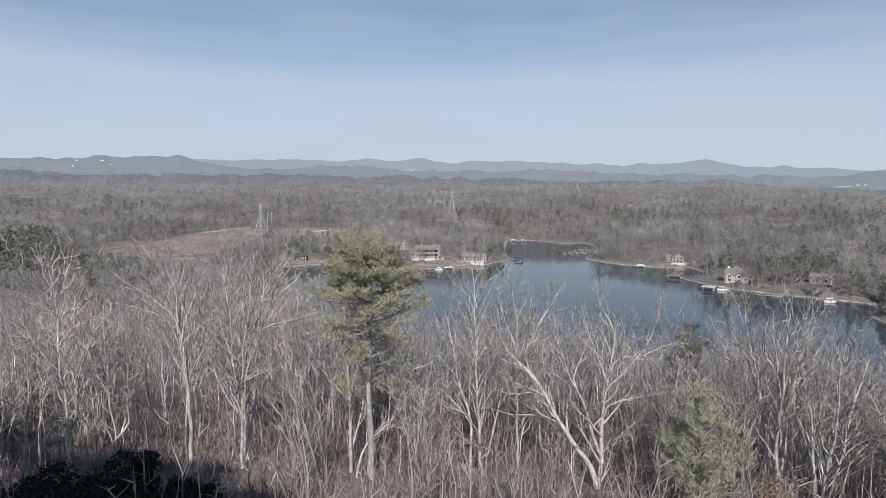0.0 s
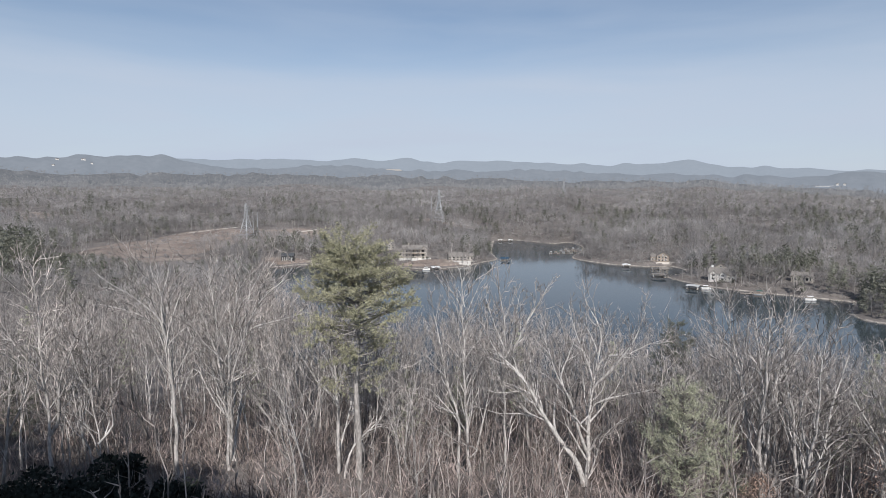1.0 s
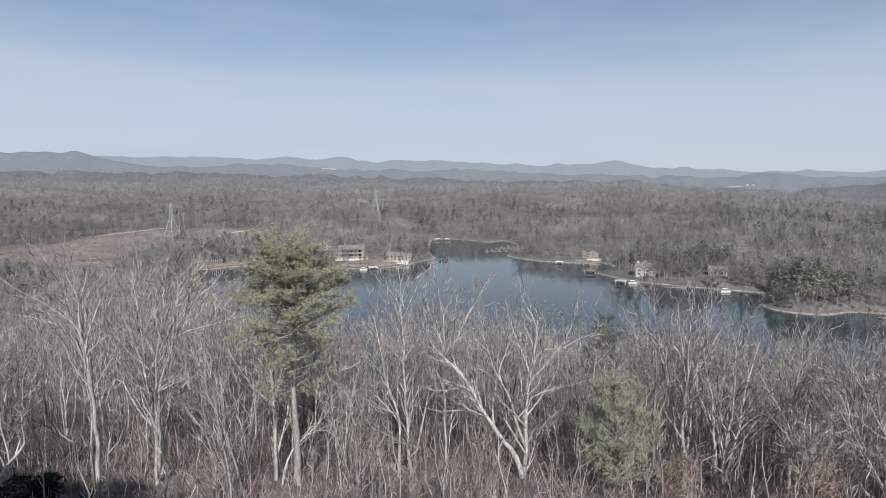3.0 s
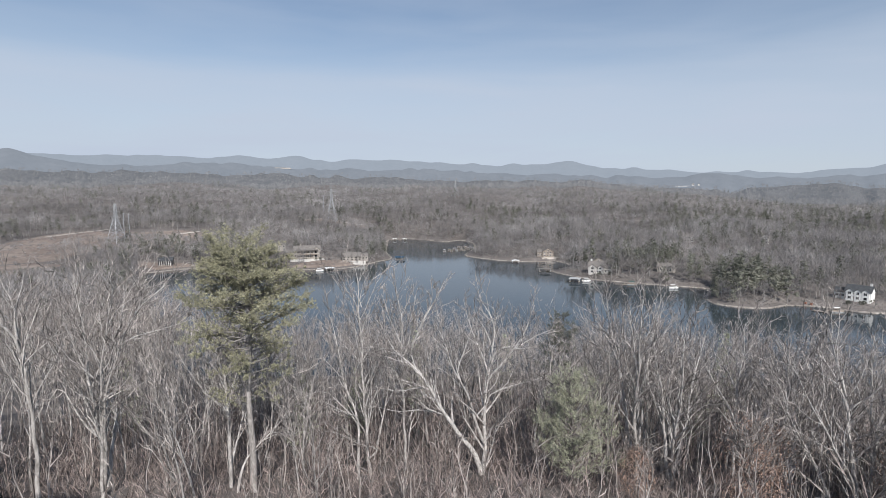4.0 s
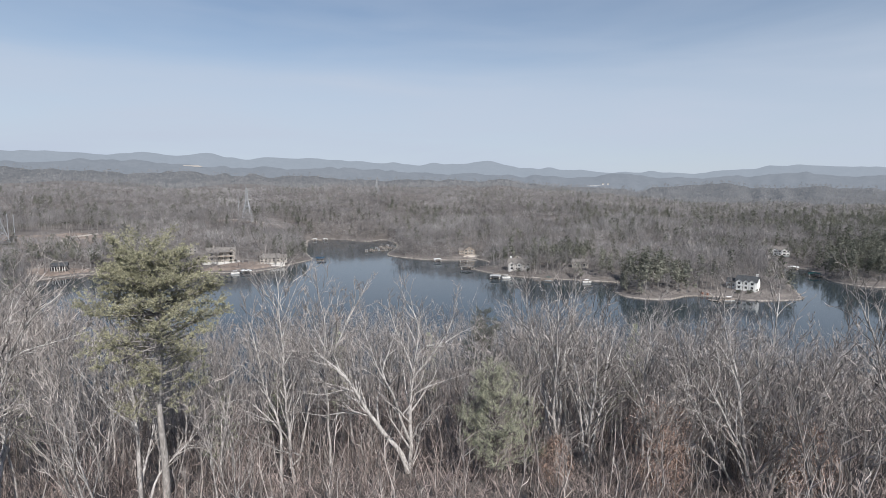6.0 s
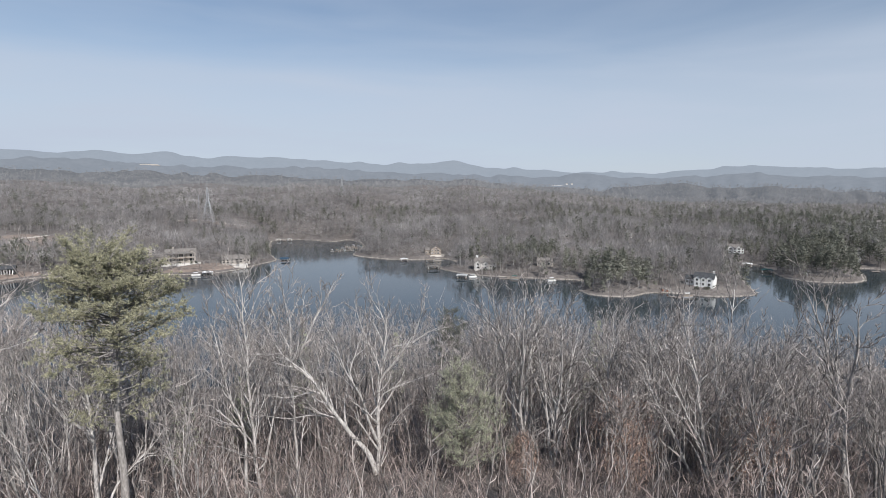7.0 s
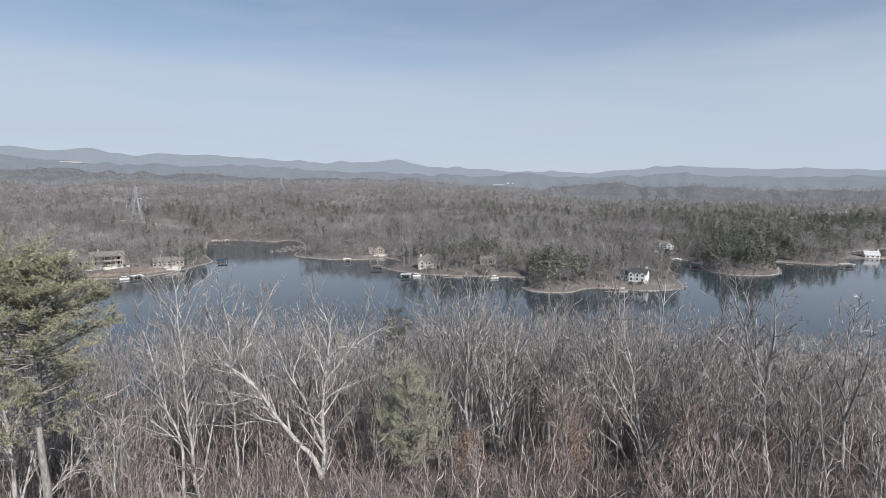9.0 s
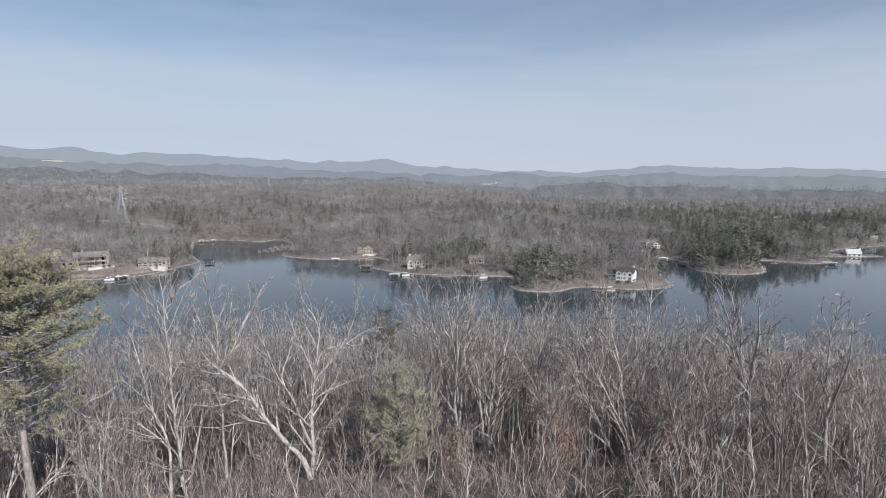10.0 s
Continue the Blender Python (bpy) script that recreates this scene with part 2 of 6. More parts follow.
# ---------------------------------------------------------------- mesh helpers
class Soup:
    """Collects vertices and faces for one mesh."""

    def __init__(self):
        self.v, self.f, self.n = [], [], 0

    def add(self, verts, faces):
        self.v.extend(verts)
        n = self.n
        self.f.extend([tuple(i + n for i in f) for f in faces])
        self.n += len(verts)

    def box(self, c, s, rz=0.0):
        cx, cy, cz = c
        a, b, h = s[0] / 2, s[1] / 2, s[2] / 2
        co, si = math.cos(rz), math.sin(rz)
        vs = []
        for dz in (-h, h):
            for dx, dy in ((-a, -b), (a, -b), (a, b), (-a, b)):
                vs.append((cx + dx * co - dy * si, cy + dx * si + dy * co, cz + dz))
        self.add(vs, [(3, 2, 1, 0), (4, 5, 6, 7), (0, 1, 5, 4), (1, 2, 6, 5), (2, 3, 7, 6), (3, 0, 4, 7)])

    def tube(self, pts, radii, sides=5, close=True):
        """A tapered tube through the points."""
        rings = []
        k = len(pts)
        for i in range(k):
            a, b = pts[max(i - 1, 0)], pts[min(i + 1, k - 1)]
            d = (b - a).normalized()
            u = d.cross(Vector((0.3, 0.9, 0.1)))
            if u.length < 1e-3:
                u = d.cross(Vector((1, 0, 0)))
            u.normalize()
            w = d.cross(u)
            rings.append([tuple(pts[i] + (u * math.cos(2 * math.pi * j / sides) + w * math.sin(2 * math.pi * j / sides)) * radii[i]) for j in range(sides)])
        fs = []
        for i in range(k - 1):
            for j in range(sides):
                j2 = (j + 1) % sides
                fs.append((i * sides + j, i * sides + j2, (i + 1) * sides + j2, (i + 1) * sides + j))
        if close:
            fs.append(tuple(range(sides))[::-1])
            fs.append(tuple((k - 1) * sides + j for j in range(sides)))
        self.add([p for ring in rings for p in ring], fs)

    def spike(self, a, b, r):
        """A thin branch that tapers to a point: three faces."""
        d = (b - a).normalized()
        u = d.cross(Vector((0.3, 0.9, 0.1)))
        u.normalize()
        w = d.cross(u)
        vs = [tuple(a + (u * math.cos(q) + w * math.sin(q)) * r) for q in (0.0, 2.094, 4.189)] + [tuple(b)]
        self.add(vs, [(0, 1, 3), (1, 2, 3), (2, 0, 3)])

    def blade(self, a, b, r):
        """A needle or leaf: one thin triangle."""
        d = b - a
        u = d.cross(Vector((random.uniform(-1, 1), random.uniform(-1, 1), random.uniform(-1, 1))))
        if u.length < 1e-6:
            u = Vector((1, 0, 0))
        u = u.normalized() * r
        self.add([tuple(a + u), tuple(a - u), tuple(b)], [(0, 1, 2)])

    def tuft_blade(self, a, b, r, out):
        """A thin triangle that faces outward from its crown."""
        u = (b - a).cross(out)
        u = u.normalized() * r if u.length > 1e-6 else Vector((r, 0, 0))
        self.add([tuple(a + u), tuple(a - u), tuple(b)], [(0, 1, 2)])

    def ribbon(self, a, q, b, r):
        """A crooked twig: a narrow strip with one bend that tapers to a point."""
        u = (b - a).cross(Vector((random.uniform(-1, 1), random.uniform(-1, 1), random.uniform(-1, 1))))
        u = u.normalized() * r if u.length > 1e-6 else Vector((r, 0, 0))
        self.add([tuple(a + u), tuple(a - u), tuple(q + u * 0.75), tuple(q - u * 0.75), tuple(b)], [(0, 1, 3, 2), (2, 3, 4)])

    def mesh(self, name, mat, smooth=False):
        me = bpy.data.meshes.new(name)
        me.from_pydata(self.v, [], self.f)
        me.materials.append(mat)
        if smooth:
            me.shade_smooth()
        me.update()
        return me


def part(name, soup, mat, parent, label="", smooth=False):
    me = soup if isinstance(soup, bpy.types.Mesh) else soup.mesh(name, mat, smooth)
    ob = new(name, me)
    ob.parent = parent
    return tagged(ob, label=label)


def thing(name, label, category, group="", at=None):
    ob = new(name)
    ob.empty_display_size = 0.3
    if at is not None:
        ob.matrix_basis = at
    return tagged(ob, label, category, group)


def numpy_mesh(name, verts, tris, mat):
    """A mesh from arrays of points and triangles."""
    me = bpy.data.meshes.new(name)
    me.vertices.add(len(verts))
    me.vertices.foreach_set("co", np.asarray(verts, dtype=np.float32).ravel())
    me.loops.add(len(tris) * 3)
    me.loops.foreach_set("vertex_index", np.asarray(tris, dtype=np.int32).ravel())
    me.polygons.add(len(tris))
    me.polygons.foreach_set("loop_start", np.arange(0, len(tris) * 3, 3, dtype=np.int32))
    me.materials.append(mat)
    me.update(calc_edges=True)
    me.validate()
    return me


# ---------------------------------------------------------------- the plan: lake, land, hills (water level is z = 0)
NEAR_SHORE = [(900, -60), (520, -60), (340, 20), (265, 85), (200, 135), (120, 172), (40, 190), (-40, 205), (-70, 235), (-82, 270)]
WEST_SHORE = [(-92, 315), (-112, 380), (-134, 445), (-148, 488), (-135, 499), (-119, 510), (-70, 500), (-25, 486), (3, 477), (29, 492), (54, 526),
              (68, 545), (70, 610), (80, 690), (94, 768)]
NORTH_SHORE = [(131, 770), (164, 718), (190, 735), (196, 690), (180, 625), (150, 555), (168, 512), (183, 497), (206, 487), (224, 489),
               (226, 462), (212, 440), (194, 430), (193, 415), (199, 392), (207, 375), (222, 360), (237, 347), (250, 336), (264, 322), (252, 308)]
EAST_SHORE = [(238, 292), (233, 277), (240, 264), (254, 259), (273, 263), (286, 257), (293, 246), (302, 235), (331, 229), (350, 246), (376, 270),
              (412, 302), (455, 334), (468, 322), (441, 292), (420, 268), (418, 246), (430, 234), (454, 230), (484, 245), (528, 272), (540, 254),
              (548, 235), (574, 229), (602, 246), (617, 253), (640, 238), (668, 222), (672, 246), (650, 268), (720, 275), (800, 262), (900, 190), (1000, 60)]


def spline(points, step):
    """Points at even steps along a smooth curve through a closed polygon."""
    out = []
    n = len(points)
    for i in range(n):
        p0, p1, p2, p3 = (np.array(points[(i + k) % n], float) for k in (-1, 0, 1, 2))
        m1, m2 = (p2 - p0) * 0.4, (p3 - p1) * 0.4
        lim = np.linalg.norm(p2 - p1)
        for m in (m1, m2):
            if np.linalg.norm(m) > lim:
                m *= lim / np.linalg.norm(m)
        k = max(int(lim / step), 1)
        for j in range(k):
            s = j / k
            out.append((2 * s**3 - 3 * s**2 + 1) * p1 + (s**3 - 2 * s**2 + s) * m1 + (-2 * s**3 + 3 * s**2) * p2 + (s**3 - s**2) * m2)
    return np.array(out)


LAKE = spline(NEAR_SHORE + WEST_SHORE + NORTH_SHORE + EAST_SHORE, 6.0)


def shore_distance(x, y):
    """Metres from the shore, positive on land."""
    x, y = np.atleast_1d(x).astype(float), np.atleast_1d(y).astype(float)
    best, inside = np.full(x.shape, 1e12), np.zeros(x.shape, bool)
    a, b = LAKE, np.roll(LAKE, -1, 0)
    for k in range(len(a)):
        ax, ay, bx, by = *a[k], *b[k]
        dx, dy = bx - ax, by - ay
        s = np.clip(((x - ax) * dx + (y - ay) * dy) / (dx * dx + dy * dy + 1e-9), 0, 1)
        d = (x - ax - s * dx) ** 2 + (y - ay - s * dy) ** 2
        m = d < best
        best[m] = d[m]
        if ay != by:
            cross = ((ay > y) != (by > y)) & (x < ax + (y - ay) / (by - ay) * dx)
            inside ^= cross
    d = np.sqrt(best)
    return np.where(inside, -d, d)


def waves(x, y, size, seed=0):
    """Smooth rolling relief between -1 and 1."""
    r = np.random.RandomState(seed)
    z = 0
    for k in range(6):
        a, f = r.uniform(0, 6.28), r.uniform(0.6, 1.7) / size
        z = z + np.sin((x * math.cos(a) + y * math.sin(a)) * f * 6.28 + r.uniform(0, 6.28))
    return z / 4.0


def smooth(v, a, b):
    s = np.clip((v - a) / (b - a), 0, 1)
    return s * s * (3 - 2 * s)


def near_side(x, y):
    """True on the camera's own hill."""
    return (y < 235 - 0.12 * x) & (x < 330) & (y < 300) & (x > -70) | (y < 60) | (x <= -70) & (y < 250 + 0.15 * (x + 70))


def land(x, y, d=None):
    """Height of the land."""
    x, y = np.atleast_1d(x).astype(float), np.atleast_1d(y).astype(float)
    if d is None:
        d = shore_distance(x, y)
    r, az = np.hypot(x, y), np.degrees(np.arctan2(x, y))
    dl = np.maximum(d, 0)
    own = 1.6 + np.minimum(0.235 * dl, 46) + waves(x, y, 70, 3) * np.clip(dl / 40, 0, 1) * 1.6
    w = 1 - 0.86 * smooth(az, 27, 50)
    far = 1.6 + 13 * (1 - np.exp(-dl / 110)) + 44 * w * smooth(r, 640, 1500) + 26 * w * smooth(r, 1500, 2600) - 10 * (1 - w) * smooth(r, 1200, 2500)
    far = far + waves(x, y, 260, 5) * 7.5 * smooth(dl, 30, 200) + waves(x, y, 620, 8) * 17 * smooth(r, 800, 1800) * (0.35 + 0.65 * w)
    far = far + (22 * np.exp(-((x - 20) ** 2 + (y - 775) ** 2) / 150**2) + 9 * np.exp(-((x - 240) ** 2 + (y - 620) ** 2) / 120**2)) * smooth(dl, 5, 110)
    z = np.where(near_side(x, y), own, far)
    return np.where(d > 7, z, np.where(d < 3, -2.0, -2.0 + (z + 2.0) * smooth(d, 3, 7)))


def land_at(x, y):
    return float(land(x, y)[0])


# one sheet of ground, finer towards the view
azs = np.concatenate([np.arange(-46, 78, 0.5), np.arange(78, 314, 6.0)])
rs = np.concatenate([[2, 12, 20, 28], np.arange(36, 220, 6.0), np.arange(220, 640, 5.0), np.geomspace(640, 4700, 60)])
A, R = np.meshgrid(np.radians(azs), rs)
gx, gy = R * np.sin(A), R * np.cos(A)
gz = land(gx.ravel(), gy.ravel()).reshape(gx.shape)
na, nr = len(azs), len(rs)
gi = np.arange(nr * na).reshape(nr, na)
q = np.stack([gi[:-1], np.roll(gi, -1, 1)[:-1], np.roll(gi, -1, 1)[1:], gi[1:]], -1).reshape(-1, 4)
tri = np.concatenate([q[:, [0, 2, 1]], q[:, [0, 3, 2]]])
hub = len(gz.ravel())
gv = np.concatenate([np.stack([gx, gy, gz], -1).reshape(-1, 3), [[0, 0, gz[0].mean()]]])
tri = np.concatenate([tri, np.stack([np.full(na, hub), np.roll(gi[0], -1), gi[0]], -1)])
me = numpy_mesh("ground", gv, tri, M_LITTER)
me.shade_smooth()
tagged(new("ground", me), "wooded hills covered with brown leaf litter", "ground", kind="structure")

# water: one level sheet under the whole plan
wb = Soup()
wb.add([(-420, -150, 0), (2600, -150, 0), (2600, 1300, 0), (-420, 1300, 0)], [(0, 1, 2, 3)])
tagged(new("water", wb.mesh("water", M_WATER)), "calm dark blue lake reflecting sky and trees", "lake", kind="structure")


# the bare bank along the waterline
def bank(name, a, b, label):
    pts = LAKE[a:b]
    tan = np.gradient(pts, axis=0)
    tan /= np.linalg.norm(tan, axis=1)[:, None] + 1e-9
    nrm = np.stack([-tan[:, 1], tan[:, 0]], 1)
    probe = shore_distance(*(pts + nrm * 2).T)
    nrm[probe < 0] *= -1
    prof = [(-3.5, -1.2), (-0.3, -0.12), (0.4, 0.22), (1.1, 0.5), (1.9, 0.68), (5.0, 1.3), (9.5, 1.75)]
    r = np.random.RandomState(a + 1)
    s = Soup()
    wob = np.convolve(r.uniform(-1, 1, len(pts) + 4), np.ones(5) / 5, "valid")
    wide = 0.75 + 0.5 * waves(pts[:, 0], pts[:, 1], 70, 17)
    vs = []
    for i, p in enumerate(pts):
        for o, z in prof:
            k = (o * 0.75 * max(wide[i], 0.3) + wob[i] * 0.6 * (o / 2)) if 0 < o < 3 else o
            vs.append((p[0] + nrm[i, 0] * k, p[1] + nrm[i, 1] * k, z + (r.uniform(-0.12, 0.12) if o > 0 else 0)))
    w = len(prof)
    fs = [(i * w + j, i * w + j + 1, (i + 1) * w + j + 1, (i + 1) * w + j) for i in range(len(pts) - 1) for j in range(w - 1)]
    s.add(vs, fs)
    me2 = s.mesh(name, M_BANK)
    me2.materials.append(M_LITTER)
    me2.polygons.foreach_set("material_index", np.array([1 if k % (w - 1) >= 4 else 0 for k in range(len(fs))], dtype=np.int32))
    tagged(new(name, me2), label, "lake shore", kind="structure")


k_west = int(np.argmin(np.hypot(*(LAKE - np.array((-82, 270))).T)))
k_north = int(np.argmin(np.hypot(*(LAKE - np.array((131, 770))).T)))
k_east = int(np.argmin(np.hypot(*(LAKE - np.array((252, 308))).T)))
bank("shore_bank_near", 0, k_west + 1, "narrow clay bank below the wooded hill")
bank("shore_bank_west", k_west, k_north + 1, "pale clay and stone bank along the lake")
bank("shore_bank_north", k_north, k_east + 1, "pale sandy bank with exposed clay along the lake")
bank("shore_bank_east", k_east, len(LAKE), "stone-lined pale bank round the wooded points")

def rip_rap(name, a, b, seed, label):
    """Loose pale stones strewn along the waterline."""
    r = np.random.RandomState(seed)
    base = np.array([(1, 0, 0), (0, 1, 0), (-1, 0, 0), (0, -1, 0), (0, 0, 1), (0, 0, -1)], float)
    faces = np.array([(0, 1, 4), (1, 2, 4), (2, 3, 4), (3, 0, 4), (1, 0, 5), (2, 1, 5), (3, 2, 5), (0, 3, 5)])
    pts = LAKE[a:b]
    V, F = [], []
    for i in range(len(pts) - 1):
        for k in range(7):
            p = pts[i] + (pts[i + 1] - pts[i]) * r.uniform(0, 1)
            p = p + r.uniform(-0.9, 1.6, 2)
            stone = base * r.uniform(0.25, 0.75, 3) * r.uniform(0.75, 1.25, (6, 3))
            turn = r.uniform(0, 6.283)
            c, q = math.cos(turn), math.sin(turn)
            stone = stone @ np.array([(c, -q, 0), (q, c, 0), (0, 0, 0.7)])
            F.append(faces + 6 * len(V))
            V.append(stone + np.array([p[0], p[1], r.uniform(0.1, 0.75)]))
    me2 = numpy_mesh(name, np.concatenate(V), np.concatenate(F), M_ROCK)
    tagged(new(name, me2), label, "stones", kind="stuff")


rip_rap("rip_rap", k_west + 20, k_north, 61, "pale loose stones along the lake bank")
rip_rap("rip_rap", k_north, k_east, 62, "pale loose stones below the sandy bank")
rip_rap("rip_rap", k_east, min(k_east + 190, len(LAKE)), 63, "pale loose stones round the wooded points")

# ---------------------------------------------------------------- clearings, as patches of their own just above the ground
CLEARINGS = [(-322, 576, 32, 46, -30), (-290, 560, 62, 100, -20), (-275, 650, 52, 60, 0), (-240, 475, 30, 42, -20), (-222, 640, 25, 45, 0), (-172, 655, 44, 36, 0),
             (-141, 516, 26, 13, 0), (-592, 815, 20, 40, 30), (10, 776, 70, 16, 28), (6, 498, 44, 13, 14)]
OPEN_GROUND = [(320, 243, 24, 10, -18)]   # kept clear of trees, no meadow


def in_clearing(x, y, grow=0.0):
    hit = np.zeros(np.shape(x), bool)
    for cx, cy, a, b, turn in CLEARINGS + OPEN_GROUND:
        t = radians(turn)
        u = (x - cx) * math.cos(t) + (y - cy) * math.sin(t)
        v = -(x - cx) * math.sin(t) + (y - cy) * math.cos(t)
        hit |= (u / (a + grow)) ** 2 + (v / (b + grow)) ** 2 < 1 + 0.25 * waves(x, y, 60, 11)
    return hit


LOTS = []   # (x, y, radius) kept free of trees, filled below by the houses


# ---------------------------------------------------------------- far hills
CRESTS = {}


def ridge(name, r0, r1, summits, mat, label, rough, seed):
    """A long ridge round the view: foot at r0, crest at r1, through rounded summits and saddles (azimuth, height)."""
    az = np.arange(-75, 110, 0.25)
    rr = np.random.RandomState(seed)
    crest = np.interp(az, *np.array(summits, float).T)
    kern = np.hanning(9)
    crest = np.convolve(np.pad(crest, 4, mode="edge"), kern / kern.sum(), "valid")
    for k in range(14):
        f = rr.uniform(0.4, 4.0)
        crest += rough * np.sin(az * f + rr.uniform(0, 6.28) + 2 * np.sin(az * 0.31 * f)) / (1 + f)
    rows = []
    for s in np.linspace(0, 1, 11):
        rad = r0 + (r1 - r0) * s
        gully = np.sin(az * 2.1 + 3 * np.sin(az * 0.6) + s * 2) * 10 * np.sin(math.pi * s)
        z = -5 + (crest + 5) * (s ** 0.8) + gully
        rows.append(np.stack([rad * np.sin(np.radians(az)), rad * np.cos(np.radians(az)), z], -1))
    rad = r1 + 40
    rows.append(np.stack([rad * np.sin(np.radians(az)), rad * np.cos(np.radians(az)), crest + 1.0], -1))
    rad = r1 + 150
    rows.append(np.stack([rad * np.sin(np.radians(az)), rad * np.cos(np.radians(az)), np.full(az.shape, -5.0)], -1))
    CRESTS[name] = (az, r0, r1, crest)
    v = np.concatenate(rows)
    n = len(az)
    gi2 = np.arange(len(v)).reshape(len(rows), n)
    qq = np.stack([gi2[:-1, :-1], gi2[:-1, 1:], gi2[1:, 1:], gi2[1:, :-1]], -1).reshape(-1, 4)
    me2 = numpy_mesh(name, v, np.concatenate([qq[:, [0, 2, 1]], qq[:, [0, 3, 2]]]), mat)
    me2.shade_smooth()
    tagged(new(name, me2), label, "hills", kind="structure")


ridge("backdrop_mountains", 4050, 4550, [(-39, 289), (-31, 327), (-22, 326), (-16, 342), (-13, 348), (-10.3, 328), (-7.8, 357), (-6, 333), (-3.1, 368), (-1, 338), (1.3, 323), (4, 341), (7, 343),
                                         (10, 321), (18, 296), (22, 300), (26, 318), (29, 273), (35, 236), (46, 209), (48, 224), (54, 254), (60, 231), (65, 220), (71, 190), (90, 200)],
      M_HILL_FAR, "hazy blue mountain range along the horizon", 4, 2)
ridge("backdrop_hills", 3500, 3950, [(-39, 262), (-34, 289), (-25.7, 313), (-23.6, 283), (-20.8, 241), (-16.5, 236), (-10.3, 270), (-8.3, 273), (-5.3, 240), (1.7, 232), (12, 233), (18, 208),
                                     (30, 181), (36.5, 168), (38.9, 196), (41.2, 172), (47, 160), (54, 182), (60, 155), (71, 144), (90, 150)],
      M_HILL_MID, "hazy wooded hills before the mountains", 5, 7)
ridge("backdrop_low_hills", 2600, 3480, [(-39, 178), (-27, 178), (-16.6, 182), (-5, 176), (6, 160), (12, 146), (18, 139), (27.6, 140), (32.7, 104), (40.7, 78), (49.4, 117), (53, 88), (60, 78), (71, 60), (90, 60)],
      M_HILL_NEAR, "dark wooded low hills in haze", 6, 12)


# ---------------------------------------------------------------- woods beyond the lake
def ridge_height(name, az, rad):
    """Height of a ridge's slope, far below the ground outside it."""
    azs2, r0, r1, crest = CRESTS[name]
    s = (rad - r0) / (r1 - r0)
    c = np.interp(az, azs2, crest)
    z = -5 + (c + 5) * np.clip(s, 0, 1) ** 0.8 + np.sin(az * 2.1 + 3 * np.sin(az * 0.6) + s * 2) * 10 * np.sin(math.pi * np.clip(s, 0, 1))
    return np.where((s > 0) & (s < 1), z, -50.0)


def rnd_dir(r, up):
    a = r.uniform(0, 6.283)
    return Vector((math.cos(a), math.sin(a), up)).normalized()


def crown_twigs(s, r, h, blades, width, squat):
    """Twigs that fan upward and outward and fill an uneven rounded crown."""
    lobes = [Vector((r.uniform(-0.16, 0.16) * h, r.uniform(-0.16, 0.16) * h, h * r.uniform(0.5, 0.74))) for _ in range(4)]
    for i in range(blades):
        c = lobes[i % 4]
        e = rnd_dir(r, r.uniform(-0.7, 1.6)) * r.uniform(0.35, 1.0)
        p = c + Vector((e.x * h * 0.2 * squat, e.y * h * 0.2 * squat, e.z * h * 0.2))
        d = (p - Vector((0, 0, h * 0.22))).normalized() + Vector((r.normal(0, 0.4), r.normal(0, 0.4), r.normal(0.1, 0.4)))
        out = (p - c) + (p - Vector((0, 0, h * 0.5))) * 0.6 + Vector((r.normal(0, 0.5), r.normal(0, 0.5), r.normal(0.3, 0.5)))
        s.tuft_blade(p, p + d.normalized() * h * r.uniform(0.09, 0.17), width, out)


def far_bare(r, h, limbs, blades, width):
    """A small bare tree: stem, limbs and a rounded crown of twigs. Returns points, triangles and material slots."""
    s = Soup()
    lean = Vector((r.uniform(-1, 1), r.uniform(-1, 1), 0)) * 0.8
    top = Vector((0, 0, h * 0.66)) + lean
    s.tube([Vector((0, 0, -0.5)), top], [0.18, 0.07], 3, close=False)
    n_stem = len(s.f)
    for i in range(limbs):
        e = rnd_dir(r, r.uniform(0.5, 2.2))
        a = Vector((0, 0, 0)).lerp(top, r.uniform(0.45, 0.95))
        s.blade(a, a + e * h * r.uniform(0.2, 0.34), 0.11)
    crown_twigs(s, r, h, blades, width, r.uniform(0.85, 1.3))
    slots, tris = [], []
    for i, f in enumerate(s.f):
        for k in range(1, len(f) - 1):
            tris.append((f[0], f[k], f[k + 1]))
            slots.append(0 if i < n_stem else 1)
    return np.array(s.v), np.array(tris), np.array(slots)


def far_thin(r, h, blades, width):
    """A distant bare crown: one stem and a rounded spray of broad twigs."""
    s = Soup()
    s.blade(Vector((0, 0, -0.5)), Vector((r.uniform(-1, 1), r.uniform(-1, 1), h * 0.7)), 0.2)
    crown_twigs(s, r, h, blades, width, r.uniform(0.9, 1.4))
    return np.array(s.v), np.array(s.f), np.array([0] + [1] * blades)


